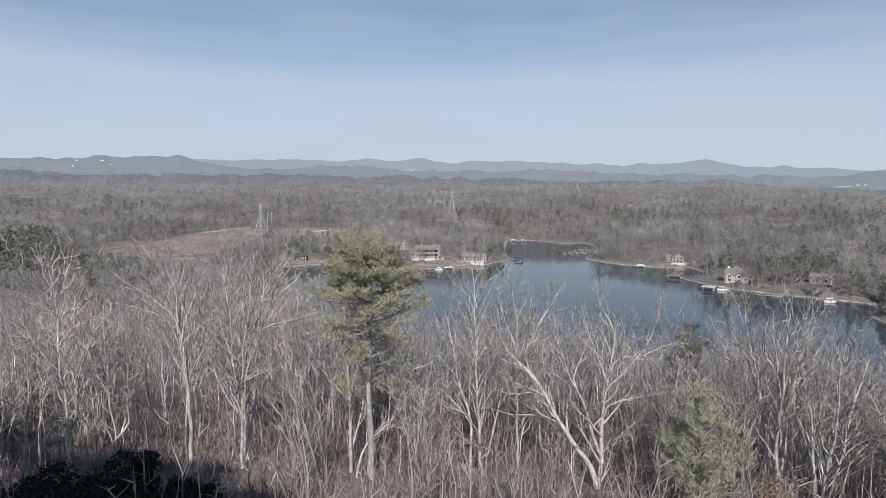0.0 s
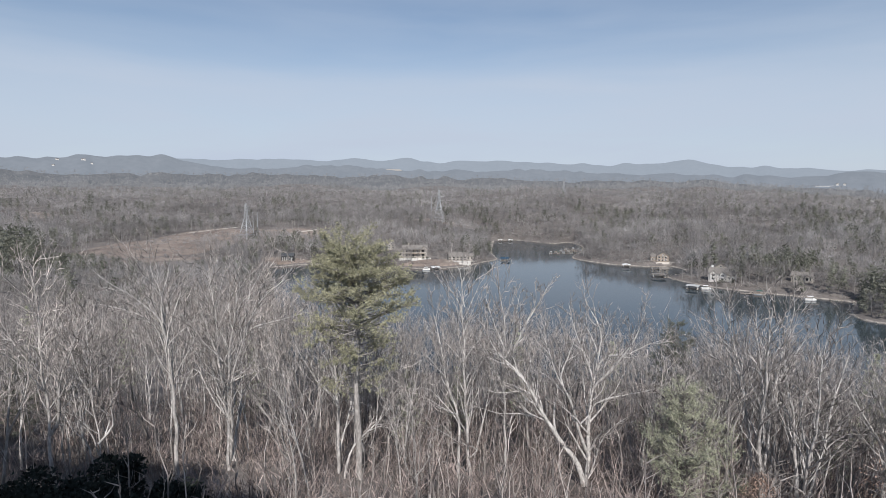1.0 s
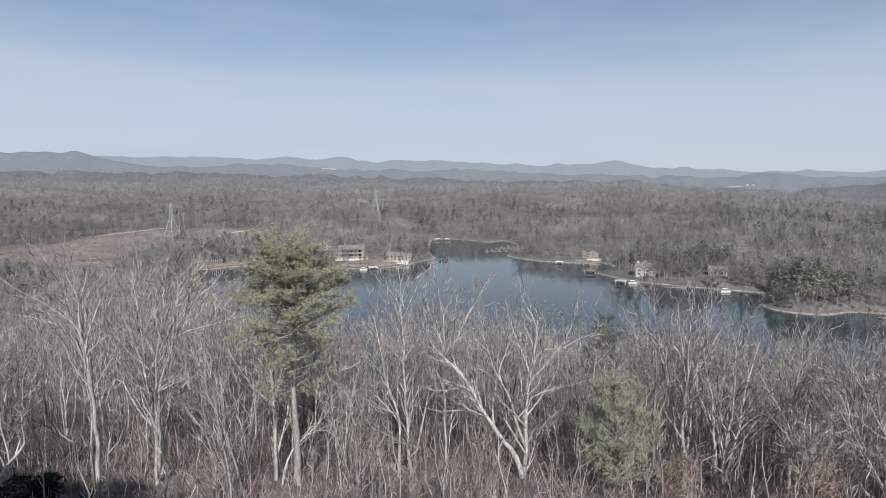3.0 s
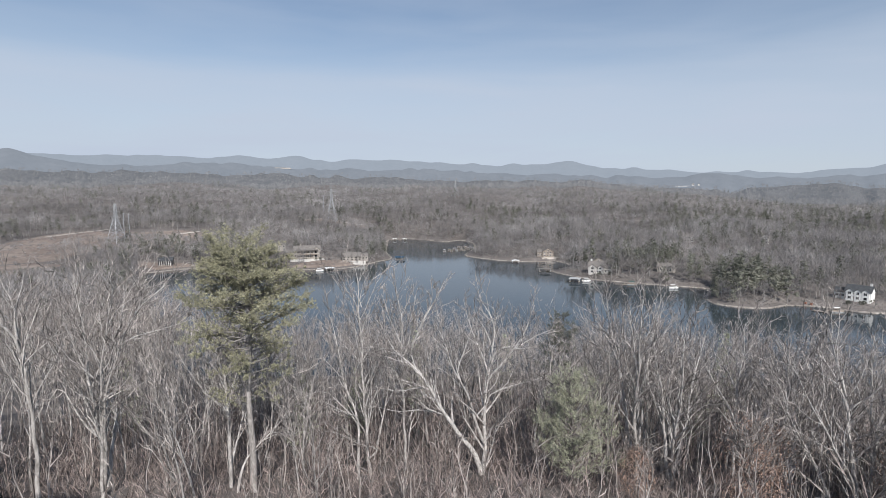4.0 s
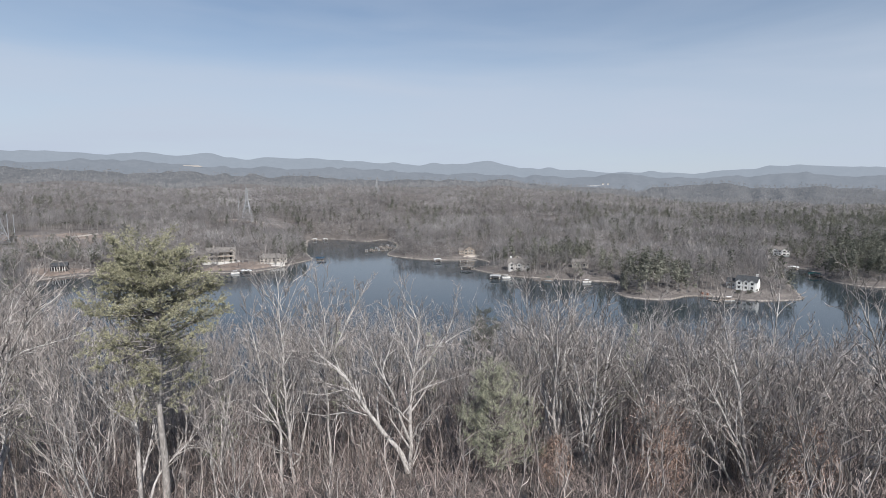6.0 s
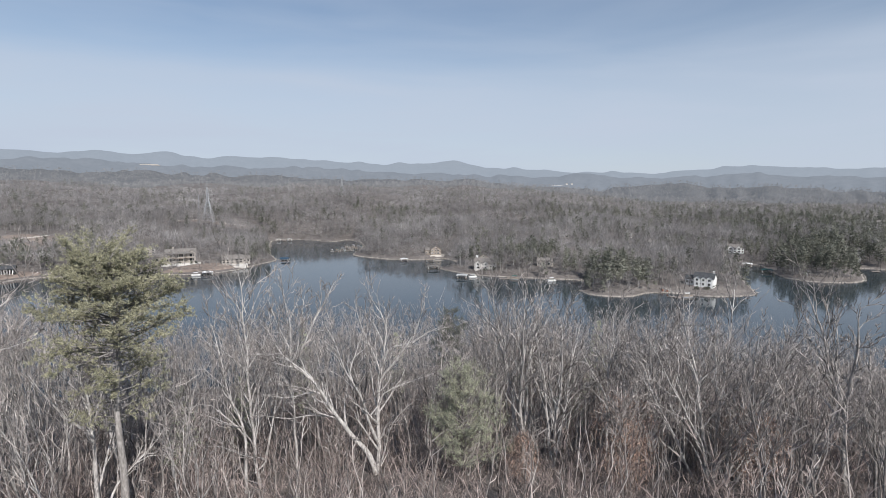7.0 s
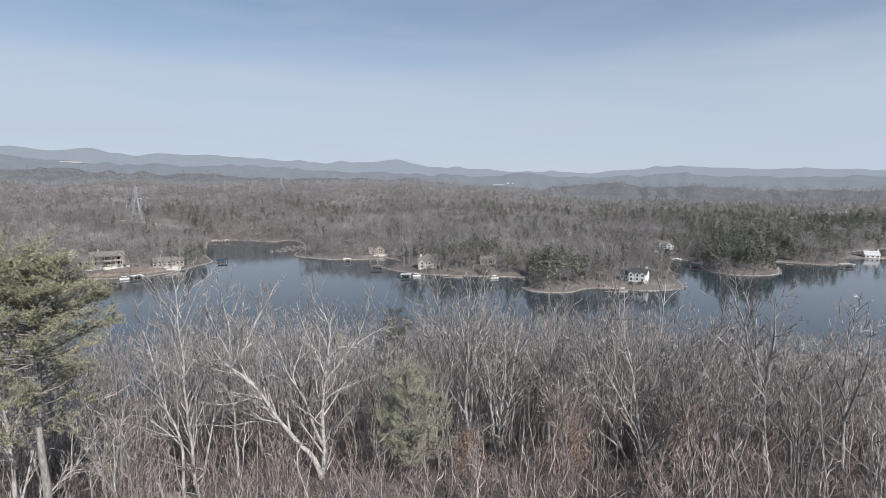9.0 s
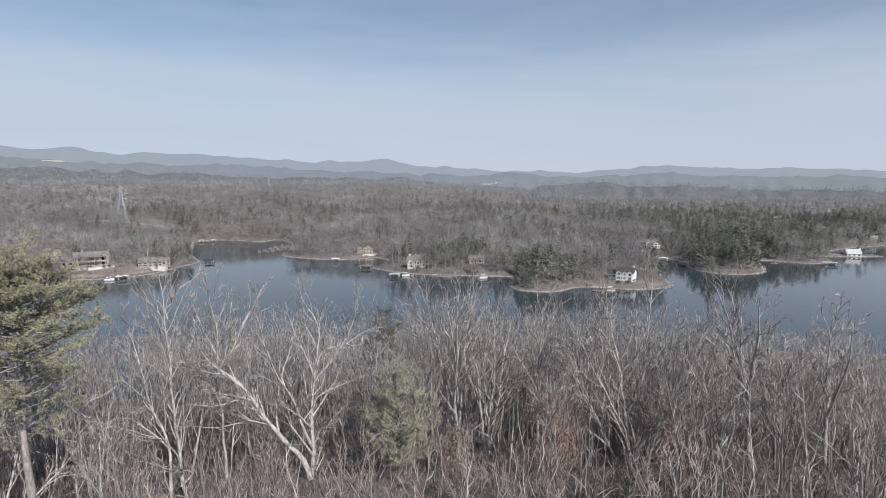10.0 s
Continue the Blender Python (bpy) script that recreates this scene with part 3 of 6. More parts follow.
def far_evergreen(r, h, blades, slim, width=0.55):
    """A pine of the far woods: bare lower stem and a rounded, tufted crown."""
    s = Soup()
    s.blade(Vector((0, 0, -0.5)), Vector((0, 0, h * 0.8)), 0.25)
    lobes = []
    for i in range(14):
        z = 0.3 + 0.66 * (i + r.uniform(0, 1)) / 14
        rad, a = h * slim * (0.1 + 1.0 * (1 - z)) * r.uniform(0.3, 0.85), r.uniform(0, 6.283)
        lobes.append(Vector((math.cos(a) * rad, math.sin(a) * rad, z * h)))
    for i in range(blades):
        e = rnd_dir(r, r.uniform(-1.0, 1.3))
        p = lobes[i % 14] + e * h * slim * r.uniform(0.08, 0.26)
        s.tuft_blade(p, p + (e * 0.4 + rnd_dir(r, r.uniform(-0.3, 1.0))).normalized() * h * r.uniform(0.05, 0.09), width * r.uniform(0.6, 1.1), e + Vector((0, 0, 0.3)))
    return np.array(s.v), np.array(s.f), np.array([0] + [2] * blades)


def scatter(r, r0, r1, step):
    """Jittered places between two distances, on land beyond the lake, out of clearings and house lots."""
    n = int(r1 / step) + 1
    g = np.arange(-n, n + 1) * step
    x, y = (v.ravel() for v in np.meshgrid(g, g[g > -step]))
    x, y = x + r.uniform(-0.48, 0.48, x.shape) * step, y + r.uniform(-0.48, 0.48, y.shape) * step
    rad, az = np.hypot(x, y), np.degrees(np.arctan2(x, y))
    m = (rad > r0) & (rad < r1) & (az > -43) & (az < 75)
    x, y = x[m], y[m]
    d = shore_distance(x, y)
    m = (d > 3.5) & ~near_side(x, y) & ~in_clearing(x, y, 2)
    x, y, d = x[m], y[m], d[m]
    for lx, ly, lr in LOTS:
        k = np.hypot(x - lx, y - ly) > lr
        x, y, d = x[k], y[k], d[k]
    for (ax, ay), (bx, by), half in LANES:
        dx, dy = bx - ax, by - ay
        s = np.clip(((x - ax) * dx + (y - ay) * dy) / (dx * dx + dy * dy), 0, 1)
        k = np.hypot(x - ax - s * dx, y - ay - s * dy) > half
        x, y, d = x[k], y[k], d[k]
    return x, y, land(x, y, d)


def strew(name, kinds, places, choice, size, r, label, mats):
    """Joins many small trees into one mesh."""
    V, F, S, n = [], [], [], 0
    x, y, z = places
    for k, (v, f, s) in enumerate(kinds):
        m = np.where(choice == k)[0]
        if not len(m):
            continue
        a, sc = r.uniform(0, 6.283, len(m)), size[m]
        wide = sc * r.uniform(0.85, 1.2, len(m))
        c, sn = np.cos(a) * wide, np.sin(a) * wide
        P = np.empty((len(m), len(v), 3))
        P[:, :, 0] = x[m, None] + v[None, :, 0] * c[:, None] - v[None, :, 1] * sn[:, None]
        P[:, :, 1] = y[m, None] + v[None, :, 0] * sn[:, None] + v[None, :, 1] * c[:, None]
        P[:, :, 2] = z[m, None] + v[None, :, 2] * sc[:, None]
        V.append(P.reshape(-1, 3))
        F.append((f[None] + (np.arange(len(m)) * len(v))[:, None, None] + n).reshape(-1, 3))
        S.append(np.tile(s, len(m)))
        n += len(m) * len(v)
    me2 = numpy_mesh(name, np.concatenate(V), np.concatenate(F), mats[0])
    for m in mats[1:]:
        me2.materials.append(m)
    me2.polygons.foreach_set("material_index", np.concatenate(S).astype(np.int32))
    return tagged(new(name, me2), label, "woodland", kind="stuff")


LANES = [((-215, 640), (13, 770), 7)]


def plant_far_woods():
    r = np.random.RandomState(21)
    bare = [far_bare(r, 21, 6, 50, 0.17) for _ in range(9)]
    light = [far_bare(r, 18, 3, 36, 0.28) for _ in range(9)]
    green = [far_evergreen(r, 19, 126, 0.30, 0.65), far_evergreen(r, 16, 126, 0.40, 0.65), far_evergreen(r, 21, 126, 0.27, 0.65)]
    thin = [far_thin(r, 18, 22, 0.45) for _ in range(8)]
    thin_green = [far_evergreen(r, 20, 34, 0.34, 0.8), far_evergreen(r, 20, 34, 0.28, 0.8)]
    for label, r0, r1, step, kinds, greens, base in (
            ("bare grey winter woodland with scattered evergreens on the lake shore", 230, 800, 7.2, bare, green, 0.95),
            ("bare grey-brown woods rising behind the lake", 800, 1100, 9.6, light, green, 1.0),
            ("dense bare grey woods on the far slopes", 1100, 1700, 14.2, thin, thin_green, 1.05),
            ("hazy bare woods along the horizon", 1700, 3450, 33.0, thin, thin_green, 1.45)):
        pl = scatter(r, r0, r1, step)
        n = len(pl[0])
        az = np.degrees(np.arctan2(pl[0], pl[1]))
        if r1 > 2600:
            pl = (pl[0], pl[1], np.maximum(pl[2], ridge_height("backdrop_low_hills", az, np.hypot(pl[0], pl[1]))))
        grove = np.exp(-(((pl[0] + 300) / 75) ** 2 + ((pl[1] - 385) / 75) ** 2)) + np.exp(-(((pl[0] - 262) / 26) ** 2 + ((pl[1] - 288) / 26) ** 2)) + np.exp(-(((pl[0] - 450) / 38) ** 2 + ((pl[1] - 256) / 30) ** 2)) + 0.9 * np.exp(-(((pl[0] - 520) / 60) ** 2 + ((pl[1] - 300) / 35) ** 2)) + 0.6 * np.exp(-(((pl[0] - 268) / 30) ** 2 + ((pl[1] - 395) / 22) ** 2)) + 0.5 * np.exp(-(((pl[0] - 60) / 20) ** 2 + ((pl[1] - 560) / 20) ** 2))
        far_off = np.hypot(pl[0], pl[1])
        chance = 0.10 + 0.26 * np.clip(waves(pl[0], pl[1], 170, 31), -0.25, 1) + 0.22 * smooth(az, 32, 42) * smooth(far_off, 650, 900) + 1.0 * grove + 0.35 * smooth(az, 52, 60) * (np.hypot(pl[0], pl[1]) < 1200)
        is_green = r.uniform(0, 1, n) < chance
        choice = np.where(is_green, len(kinds) + r.randint(0, len(greens), n), r.randint(0, len(kinds), n))
        size = base * np.where(is_green, r.uniform(0.65, 1.12, n), r.uniform(0.6, 1.2, n)) * (1 + 0.24 * np.clip(waves(pl[0], pl[1], 110, 9), -1, 1))
        size = np.where(is_green, size * (1 + 0.28 * np.minimum(grove, 1)), size)
        # younger, lower growth before the large clearing
        low = (az > -36) & (az < -20.5) & (far_off < 545)
        size = np.where(low, np.minimum(size, np.clip((68 - far_off * np.tan(np.radians(np.interp(az, [-36, -31, -28, -20.5], [5.0, 5.5, 6.3, 6.3]))) - pl[2]) / 20, 0.22, 1)), size)
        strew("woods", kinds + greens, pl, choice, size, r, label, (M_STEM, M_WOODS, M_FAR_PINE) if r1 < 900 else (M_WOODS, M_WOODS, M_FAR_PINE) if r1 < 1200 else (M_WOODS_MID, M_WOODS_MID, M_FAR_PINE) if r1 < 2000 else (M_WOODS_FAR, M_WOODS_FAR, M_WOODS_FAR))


def plant_understory():
    """Low bare shrubs under the trees along the far shore."""
    r = np.random.RandomState(77)
    kinds = []
    for i in range(5):
        s = Soup()
        for k in range(26):
            p = Vector((r.uniform(-1.6, 1.6), r.uniform(-1.6, 1.6), r.uniform(-0.2, 1.2)))
            s.blade(p, p + rnd_dir(r, r.uniform(0.2, 2.0)) * r.uniform(1.0, 2.4), 0.12)
        kinds.append((np.array(s.v), np.array(s.f), np.zeros(len(s.f), int)))
    pl = scatter(r, 230, 860, 5.2)
    d = shore_distance(pl[0], pl[1])
    k = (d < np.where(np.hypot(pl[0], pl[1]) < 640, 70, 45)) & (r.uniform(0, 1, len(d)) < 0.75)
    pl = tuple(v[k] for v in pl)
    n = len(pl[0])
    # scattered brush in the clearings
    for cx, cy, a, b, turn in CLEARINGS:
        m = int(a * b / 55)
        q, s = r.uniform(0, 6.283, m), np.sqrt(r.uniform(0.02, 1.1, m))
        t = radians(turn)
        u, v = a * s * np.cos(q), b * s * np.sin(q)
        x, y = cx + u * math.cos(t) - v * math.sin(t), cy + u * math.sin(t) + v * math.cos(t)
        pl = tuple(np.concatenate([p, w]) for p, w in zip(pl, (x, y, land(x, y))))
    n = len(pl[0])
    strew("undergrowth", kinds, pl, r.randint(0, 5, n), r.uniform(0.6, 1.5, n), r, "low leafless undergrowth behind the shore", (M_WOODS,))


# ---------------------------------------------------------------- near trees
def grow(trunk, crown, r, p, d, length, radius, level, top, kids, sides, segs, wander, lift):
    """A limb and all that grows from it."""
    if level >= top:
        q = p + (d + Vector((r.gauss(0, 0.2), r.gauss(0, 0.2), r.gauss(0, 0.2)))).normalized() * length * r.uniform(0.35, 0.6)
        e = q + (d + Vector((r.gauss(0, 0.26), r.gauss(0, 0.26), r.gauss(0.35, 0.25)))).normalized() * length * 0.5
        crown.ribbon(p, q, e, radius)
        return
    n = segs[level]
    pts, dirs, radii = [p.copy()], [d.copy()], [radius]
    for i in range(n):
        w = wander * (1.0 if level == 0 else 1.5)
        d = (d + Vector((r.gauss(0, w), r.gauss(0, w), r.gauss(0, w) + lift))).normalized()
        p = p + d * length / n * r.uniform(0.75, 1.25)
        pts.append(p.copy())
        dirs.append(d.copy())
        radii.append(max(radius * (1 - 0.86 * (i + 1) / n), 0.006))
    (trunk if level <= 1 else crown).tube(pts, radii, sides[level], close=False)
    sprout(trunk, crown, r, pts, dirs, radii, length, level, top, kids, sides, segs, wander, lift)


def sprout(trunk, crown, r, pts, dirs, radii, length, level, top, kids, sides, segs, wander, lift, first=None):
    n = len(pts) - 1
    count = kids[level]
    turn = r.uniform(0, 6.283)
    first = first if first is not None else (0.38 if level == 0 else 0.2)
    for i in range(count):
        s = first + (1 - first) * (i + r.uniform(0.2, 1)) / count
        s = min(s, 0.995)
        k = min(int(s * n), n - 1)
        f = s * n - k
        at = pts[k].lerp(pts[k + 1], f)
        axis = dirs[min(k + 1, n)]
        turn += 2.4 + r.uniform(-0.5, 0.5)
        u = axis.cross(Vector((0.2, 0.1, 1)))
        if u.length < 0.05:
            u = axis.cross(Vector((1, 0, 0)))
        u.normalize()
        w = axis.cross(u)
        spread = r.uniform(0.32, 0.72)
        out = (axis * math.cos(spread) + (u * math.cos(turn) + w * math.sin(turn)) * math.sin(spread)).normalized()
        ln = length * r.uniform(0.42, 0.66) * (1.15 - 0.6 * s) if level == 0 else length * r.uniform(0.4, 0.7) * (1.1 - 0.5 * s)
        rad = max(radii[k] * (1 - f) + radii[k + 1] * f, 0.01) * r.uniform(0.5, 0.72)
        if level + 1 >= top:
            rad = min(max(rad, 0.03), 0.044)
        elif level >= 1:
            rad = max(rad, 0.05)
        grow(trunk, crown, r, at, out, ln, rad, level + 1, top, kids, sides, segs, wander, lift)


def bare_tree(name, seed, h, radius, top=3, kids=(9, 6, 7), sides=(7, 5, 3, 3), segs=(8, 6, 3, 2), wander=0.1, lift=0.07, bark=None, label="", leaders=1):
    """A leafless tree: trunk, crown of limbs and twigs."""
    r = random.Random(seed)
    trunk, crown = Soup(), Soup()
    for i in range(leaders):
        d = Vector((r.uniform(-0.05, 0.05), r.uniform(-0.05, 0.05), 1)).normalized()
        if leaders > 1:
            a = 6.283 * i / leaders + r.uniform(-0.4, 0.4)
            d = Vector((math.cos(a) * 0.2, math.sin(a) * 0.2, 1)).normalized()
        grow(trunk, crown, r, Vector((0, 0, -0.6)), d, h * r.uniform(0.9, 1.0), radius, 0, top, kids, sides, segs, wander, lift)
    ob = thing(name, label, "tree", "bare trees of the near hill")
    part("trunk", trunk, bark or M_BARK, ob, smooth=True)
    part("crown", crown, M_TWIG, ob)
    return ob


def soup_arrays(soups):
    V, F, S, n = [], [], [], 0
    for slot, s in enumerate(soups):
        for f in s.f:
            for k in range(1, len(f) - 1):
                F.append((f[0] + n, f[k] + n, f[k + 1] + n))
                S.append(slot)
        V += s.v
        n += s.n
    return np.array(V), np.array(F), np.array(S)


def polar(az, rad):
    return rad * math.sin(radians(az)), rad * math.cos(radians(az))


HEROES = []   # (azimuth, distance, clear half-width in degrees)


def canopy_drop(az):
    """How far below the level of the eye the general canopy stays, in degrees."""
    return np.interp(az, [-45, -14, -5, 30, 50, 75], [8.7, 9.2, 12.8, 13.2, 12.6, 13.2])


def clear_of_heroes(az, rad):
    """Keeps tall brush from crowding the foot of the standing trees."""
    ok = np.ones(len(az), bool)
    for a, dist, w in HEROES:
        ok &= (np.abs(az - a) > min(w, 5.0) * 0.7) | (rad > dist + 1) | (rad < dist - 14)
    return ok


def plant_near_woods():
    rr = random.Random(5)
    kinds = []
    for i in range(7):
        kinds.append(bare_tree("bare_tree", 100 + i, rr.uniform(19, 23), rr.uniform(0.17, 0.26), kids=(9, 5, 4), lift=0.12, wander=0.1, bark=M_BARK if i % 3 == 0 else M_BARK_GREY,
                               label="tall leafless hardwood with pale grey bark on the slope"))
    for i in range(3):
        kinds.append(bare_tree("bare_tree", 150 + i, rr.uniform(14, 17), 0.13, kids=(6, 4, 4), leaders=2, lift=0.08, bark=M_BARK_GREY,
                               label="young twin-stemmed leafless tree with pale bark"))
    for i in range(2):
        kinds.append(bare_tree("bare_tree", 170 + i, rr.uniform(17, 20), 0.2, kids=(9, 4, 4), bark=M_BARK_DARK,
                               label="leafless hardwood with dark brown bark"))
    used = set()
    TALL = [max(v.co.z for v in o.children[1].data.vertices) for o in kinds]
    placed = []
    tries = 0
    while len(placed) < 268 and tries < 14000:
        tries += 1
        az = rr.uniform(-46, 76)
        rad = math.sqrt(rr.uniform(44**2, 112**2))
        if len(placed) >= 210:      # the crowded trunks of the eastern slope
            az, rad = rr.uniform(27, 76), math.sqrt(rr.uniform(47**2, 80**2))
        if any(abs(az - a) < (w if a < 30 else w * 0.8) and rad < dd + 3 for a, dd, w in HEROES):
            continue
        if any(math.hypot(rad * (math.sin(radians(az)) - 0) - px, rad * math.cos(radians(az)) - py) < 3.0 for px, py in placed):
            continue
        x, y = polar(az, rad)
        placed.append((x, y))
        k = rr.randrange(len(kinds))
        if (az < -32 or az > 60) and rr.random() < 0.35:
            k = len(kinds) - 1 - rr.randrange(2)   # darker oaks at both ends of the slope
        sc = rr.uniform(0.72, 1.08)
        room = 68 - rad * math.tan(radians(float(canopy_drop(az)) + rr.uniform(0, 2.5))) - land_at(x, y)
        sc = min(sc * 1.25, room / TALL[k]) * (0.75 if rad < 58 and az < 27 else 1.0)
        m = pose(x, y, land_at(x, y), rr.uniform(-4, 4), rr.uniform(-4, 4), rr.uniform(0, 360)) @ Matrix.Diagonal((sc, sc, sc * rr.uniform(0.92, 1.08), 1))
        if k in used:
            ob = copy_thing(kinds[k], Matrix())
        else:
            ob = kinds[k]
            used.add(k)
        ob.matrix_basis = m
    # the rest of the slope down to the lake
    r = np.random.RandomState(8)
    small = []
    for i in range(6):
        a, b = Soup(), Soup()
        g = random.Random(300 + i)
        grow(a, b, g, Vector((0, 0, -0.5)), Vector((0, 0, 1)), 21, 0.2, 0, 3, (7, 3, 3), (3, 3, 3), (4, 2, 1), 0.1, 0.1)
        small.append(soup_arrays((a, b)))
    g = np.arange(-260, 330, 6.7)
    x, y = (v.ravel() for v in np.meshgrid(g, g[g > -60]))
    x, y = x + r.uniform(-2.6, 2.6, x.shape), y + r.uniform(-2.6, 2.6, y.shape)
    rad, az = np.hypot(x, y), np.degrees(np.arctan2(x, y))
    d = shore_distance(x, y)
    m = (rad > 108) & (az > -47) & (az < 77) & (d > 6) & near_side(x, y) & (rad < 330)
    x, y, d = x[m], y[m], d[m]
    n = len(x)
    strew("woods", small, (x, y, land(x, y, d)), r.randint(0, len(small), n), np.clip((68 - np.hypot(x, y) * np.tan(np.radians(canopy_drop(np.degrees(np.arctan2(x, y))) + r.uniform(-1.0, 4.0, n))) - land(x, y, d)) / 23.0, 0.35, 1.25), r,
          "bare grey woods on the slope down to the lake", (M_BARK_GREY, M_TWIG))
    # saplings and brush between the trunks
    brush = []
    for i in range(6):
        s = Soup()
        g = random.Random(400 + i)
        for k in range(5):
            p = Vector((g.uniform(-1, 1), g.uniform(-1, 1), -0.3))
            d = Vector((g.uniform(-0.5, 0.5), g.uniform(-0.5, 0.5), 1)).normalized()
            L = g.uniform(2.0, 6.5)
            q = p + d * L * 0.5
            e = q + (d + Vector((g.uniform(-0.3, 0.3), g.uniform(-0.3, 0.3), 0))).normalized() * L * 0.5
            s.tube([p, q, e], [0.045, 0.034, 0.01], 3, close=False)
            for j in range(6):
                t = g.uniform(0.15, 1)
                a = p.lerp(q, t * 2) if t < 0.5 else q.lerp(e, t * 2 - 1)
                d2 = Vector((g.uniform(-1, 1), g.uniform(-1, 1), g.uniform(0.3, 1.4))).normalized() * g.uniform(0.3, 0.9)
                s.ribbon(a, a + d2, a + d2 * 2 + Vector((g.gauss(0, 0.2), g.gauss(0, 0.2), g.gauss(0, 0.2))), 0.03)
        v, f, sl = soup_arrays((s,))
        brush.append((v, f, sl))
    poles = []
    for i in range(8):
        a, b = Soup(), Soup()
        g = random.Random(460 + i)
        h = g.uniform(7, 12)
        lean = Vector((g.uniform(-1.3, 1.3), g.uniform(-1.3, 1.3), 0))
        pts = [Vector((0, 0, -0.5)) if not j else Vector((g.gauss(0, 0.16), g.gauss(0, 0.16), h * j / 4)) + lean * (j / 4) ** 1.5 for j in range(5)]
        a.tube(pts, [0.085, 0.072, 0.058, 0.042, 0.012], 3, close=False)
        for j in range(12):
            t = g.uniform(0.3, 0.99) * 4
            k = min(int(t), 3)
            p = pts[k].lerp(pts[k + 1], t - k)
            d = Vector((g.uniform(-1, 1), g.uniform(-1, 1), g.uniform(0.4, 1.8))).normalized()
            ln = h * g.uniform(0.07, 0.2)
            q = p + d * ln * 0.5
            b.ribbon(p, q, q + (d + Vector((g.gauss(0, 0.4), g.gauss(0, 0.4), g.gauss(0.1, 0.3)))).normalized() * ln * 0.5, 0.036)
        poles.append(soup_arrays((a, b)))
    n = 2000
    az, rad = r.uniform(-47, 77, n), np.sqrt(r.uniform(38**2, 130**2, n))
    open_ = ((az > -26.5) | (rad > 57) | (r.uniform(0, 1, n) < 0.3)) & clear_of_heroes(az, rad)
    az, rad = az[open_], rad[open_]
    n = len(az)
    x, y = rad * np.sin(np.radians(az)), rad * np.cos(np.radians(az))
    strew("saplings", poles, (x, y, land(x, y)), r.randint(0, 8, n), r.uniform(0.55, 1.15, n), r,
          "crowded thin grey-brown saplings between the trunks", (M_POLE, M_POLE))
    n = 1450
    az, rad = r.uniform(-47, 77, n), np.sqrt(r.uniform(36**2, 115**2, n))
    open_ = (az > -26.5) | (rad > 56)
    az, rad = az[open_], rad[open_]
    n = len(az)
    big = np.where(clear_of_heroes(az, rad), r.uniform(0.7, 1.4, n), r.uniform(0.3, 0.6, n))
    x, y = rad * np.sin(np.radians(az)), rad * np.cos(np.radians(az))
    strew("brush", brush, (x, y, land(x, y)), r.randint(0, 6, n), big, r,
          "tangled reddish-brown saplings and leafless brush", (M_BRUSH,))
    # low thicket that hides the ground
    n = 2600
    az, rad = r.uniform(-47, 77, n), np.sqrt(r.uniform(36**2, 84**2, n))
    open_ = (az > -26.5) | (rad > 56)
    az, rad = az[open_], rad[open_]
    n = len(az)
    x, y = rad * np.sin(np.radians(az)), rad * np.cos(np.radians(az))
    low = []
    for i in range(6):
        s = Soup()
        g = random.Random(500 + i)
        for k in range(7):
            p = Vector((g.uniform(-0.7, 0.7), g.uniform(-0.7, 0.7), -0.2))
            e = p + Vector((g.uniform(-0.6, 0.6), g.uniform(-0.6, 0.6), 1)).normalized() * g.uniform(0.9, 2.9)
            s.spike(p, e, 0.028)
            for j in range(2):
                a = p.lerp(e, g.uniform(0.2, 0.95))
                s.blade(a, a + Vector((g.uniform(-1, 1), g.uniform(-1, 1), g.uniform(0.2, 1.4))).normalized() * g.uniform(0.4, 1.0), 0.032)
        low.append(soup_arrays((s,)))
    strew("undergrowth", low, (x, y, land(x, y)), r.randint(0, 6, n), r.uniform(0.6, 1.25, n), r,
          "low tangled brown undergrowth on the forest floor", (M_BRUSH,))

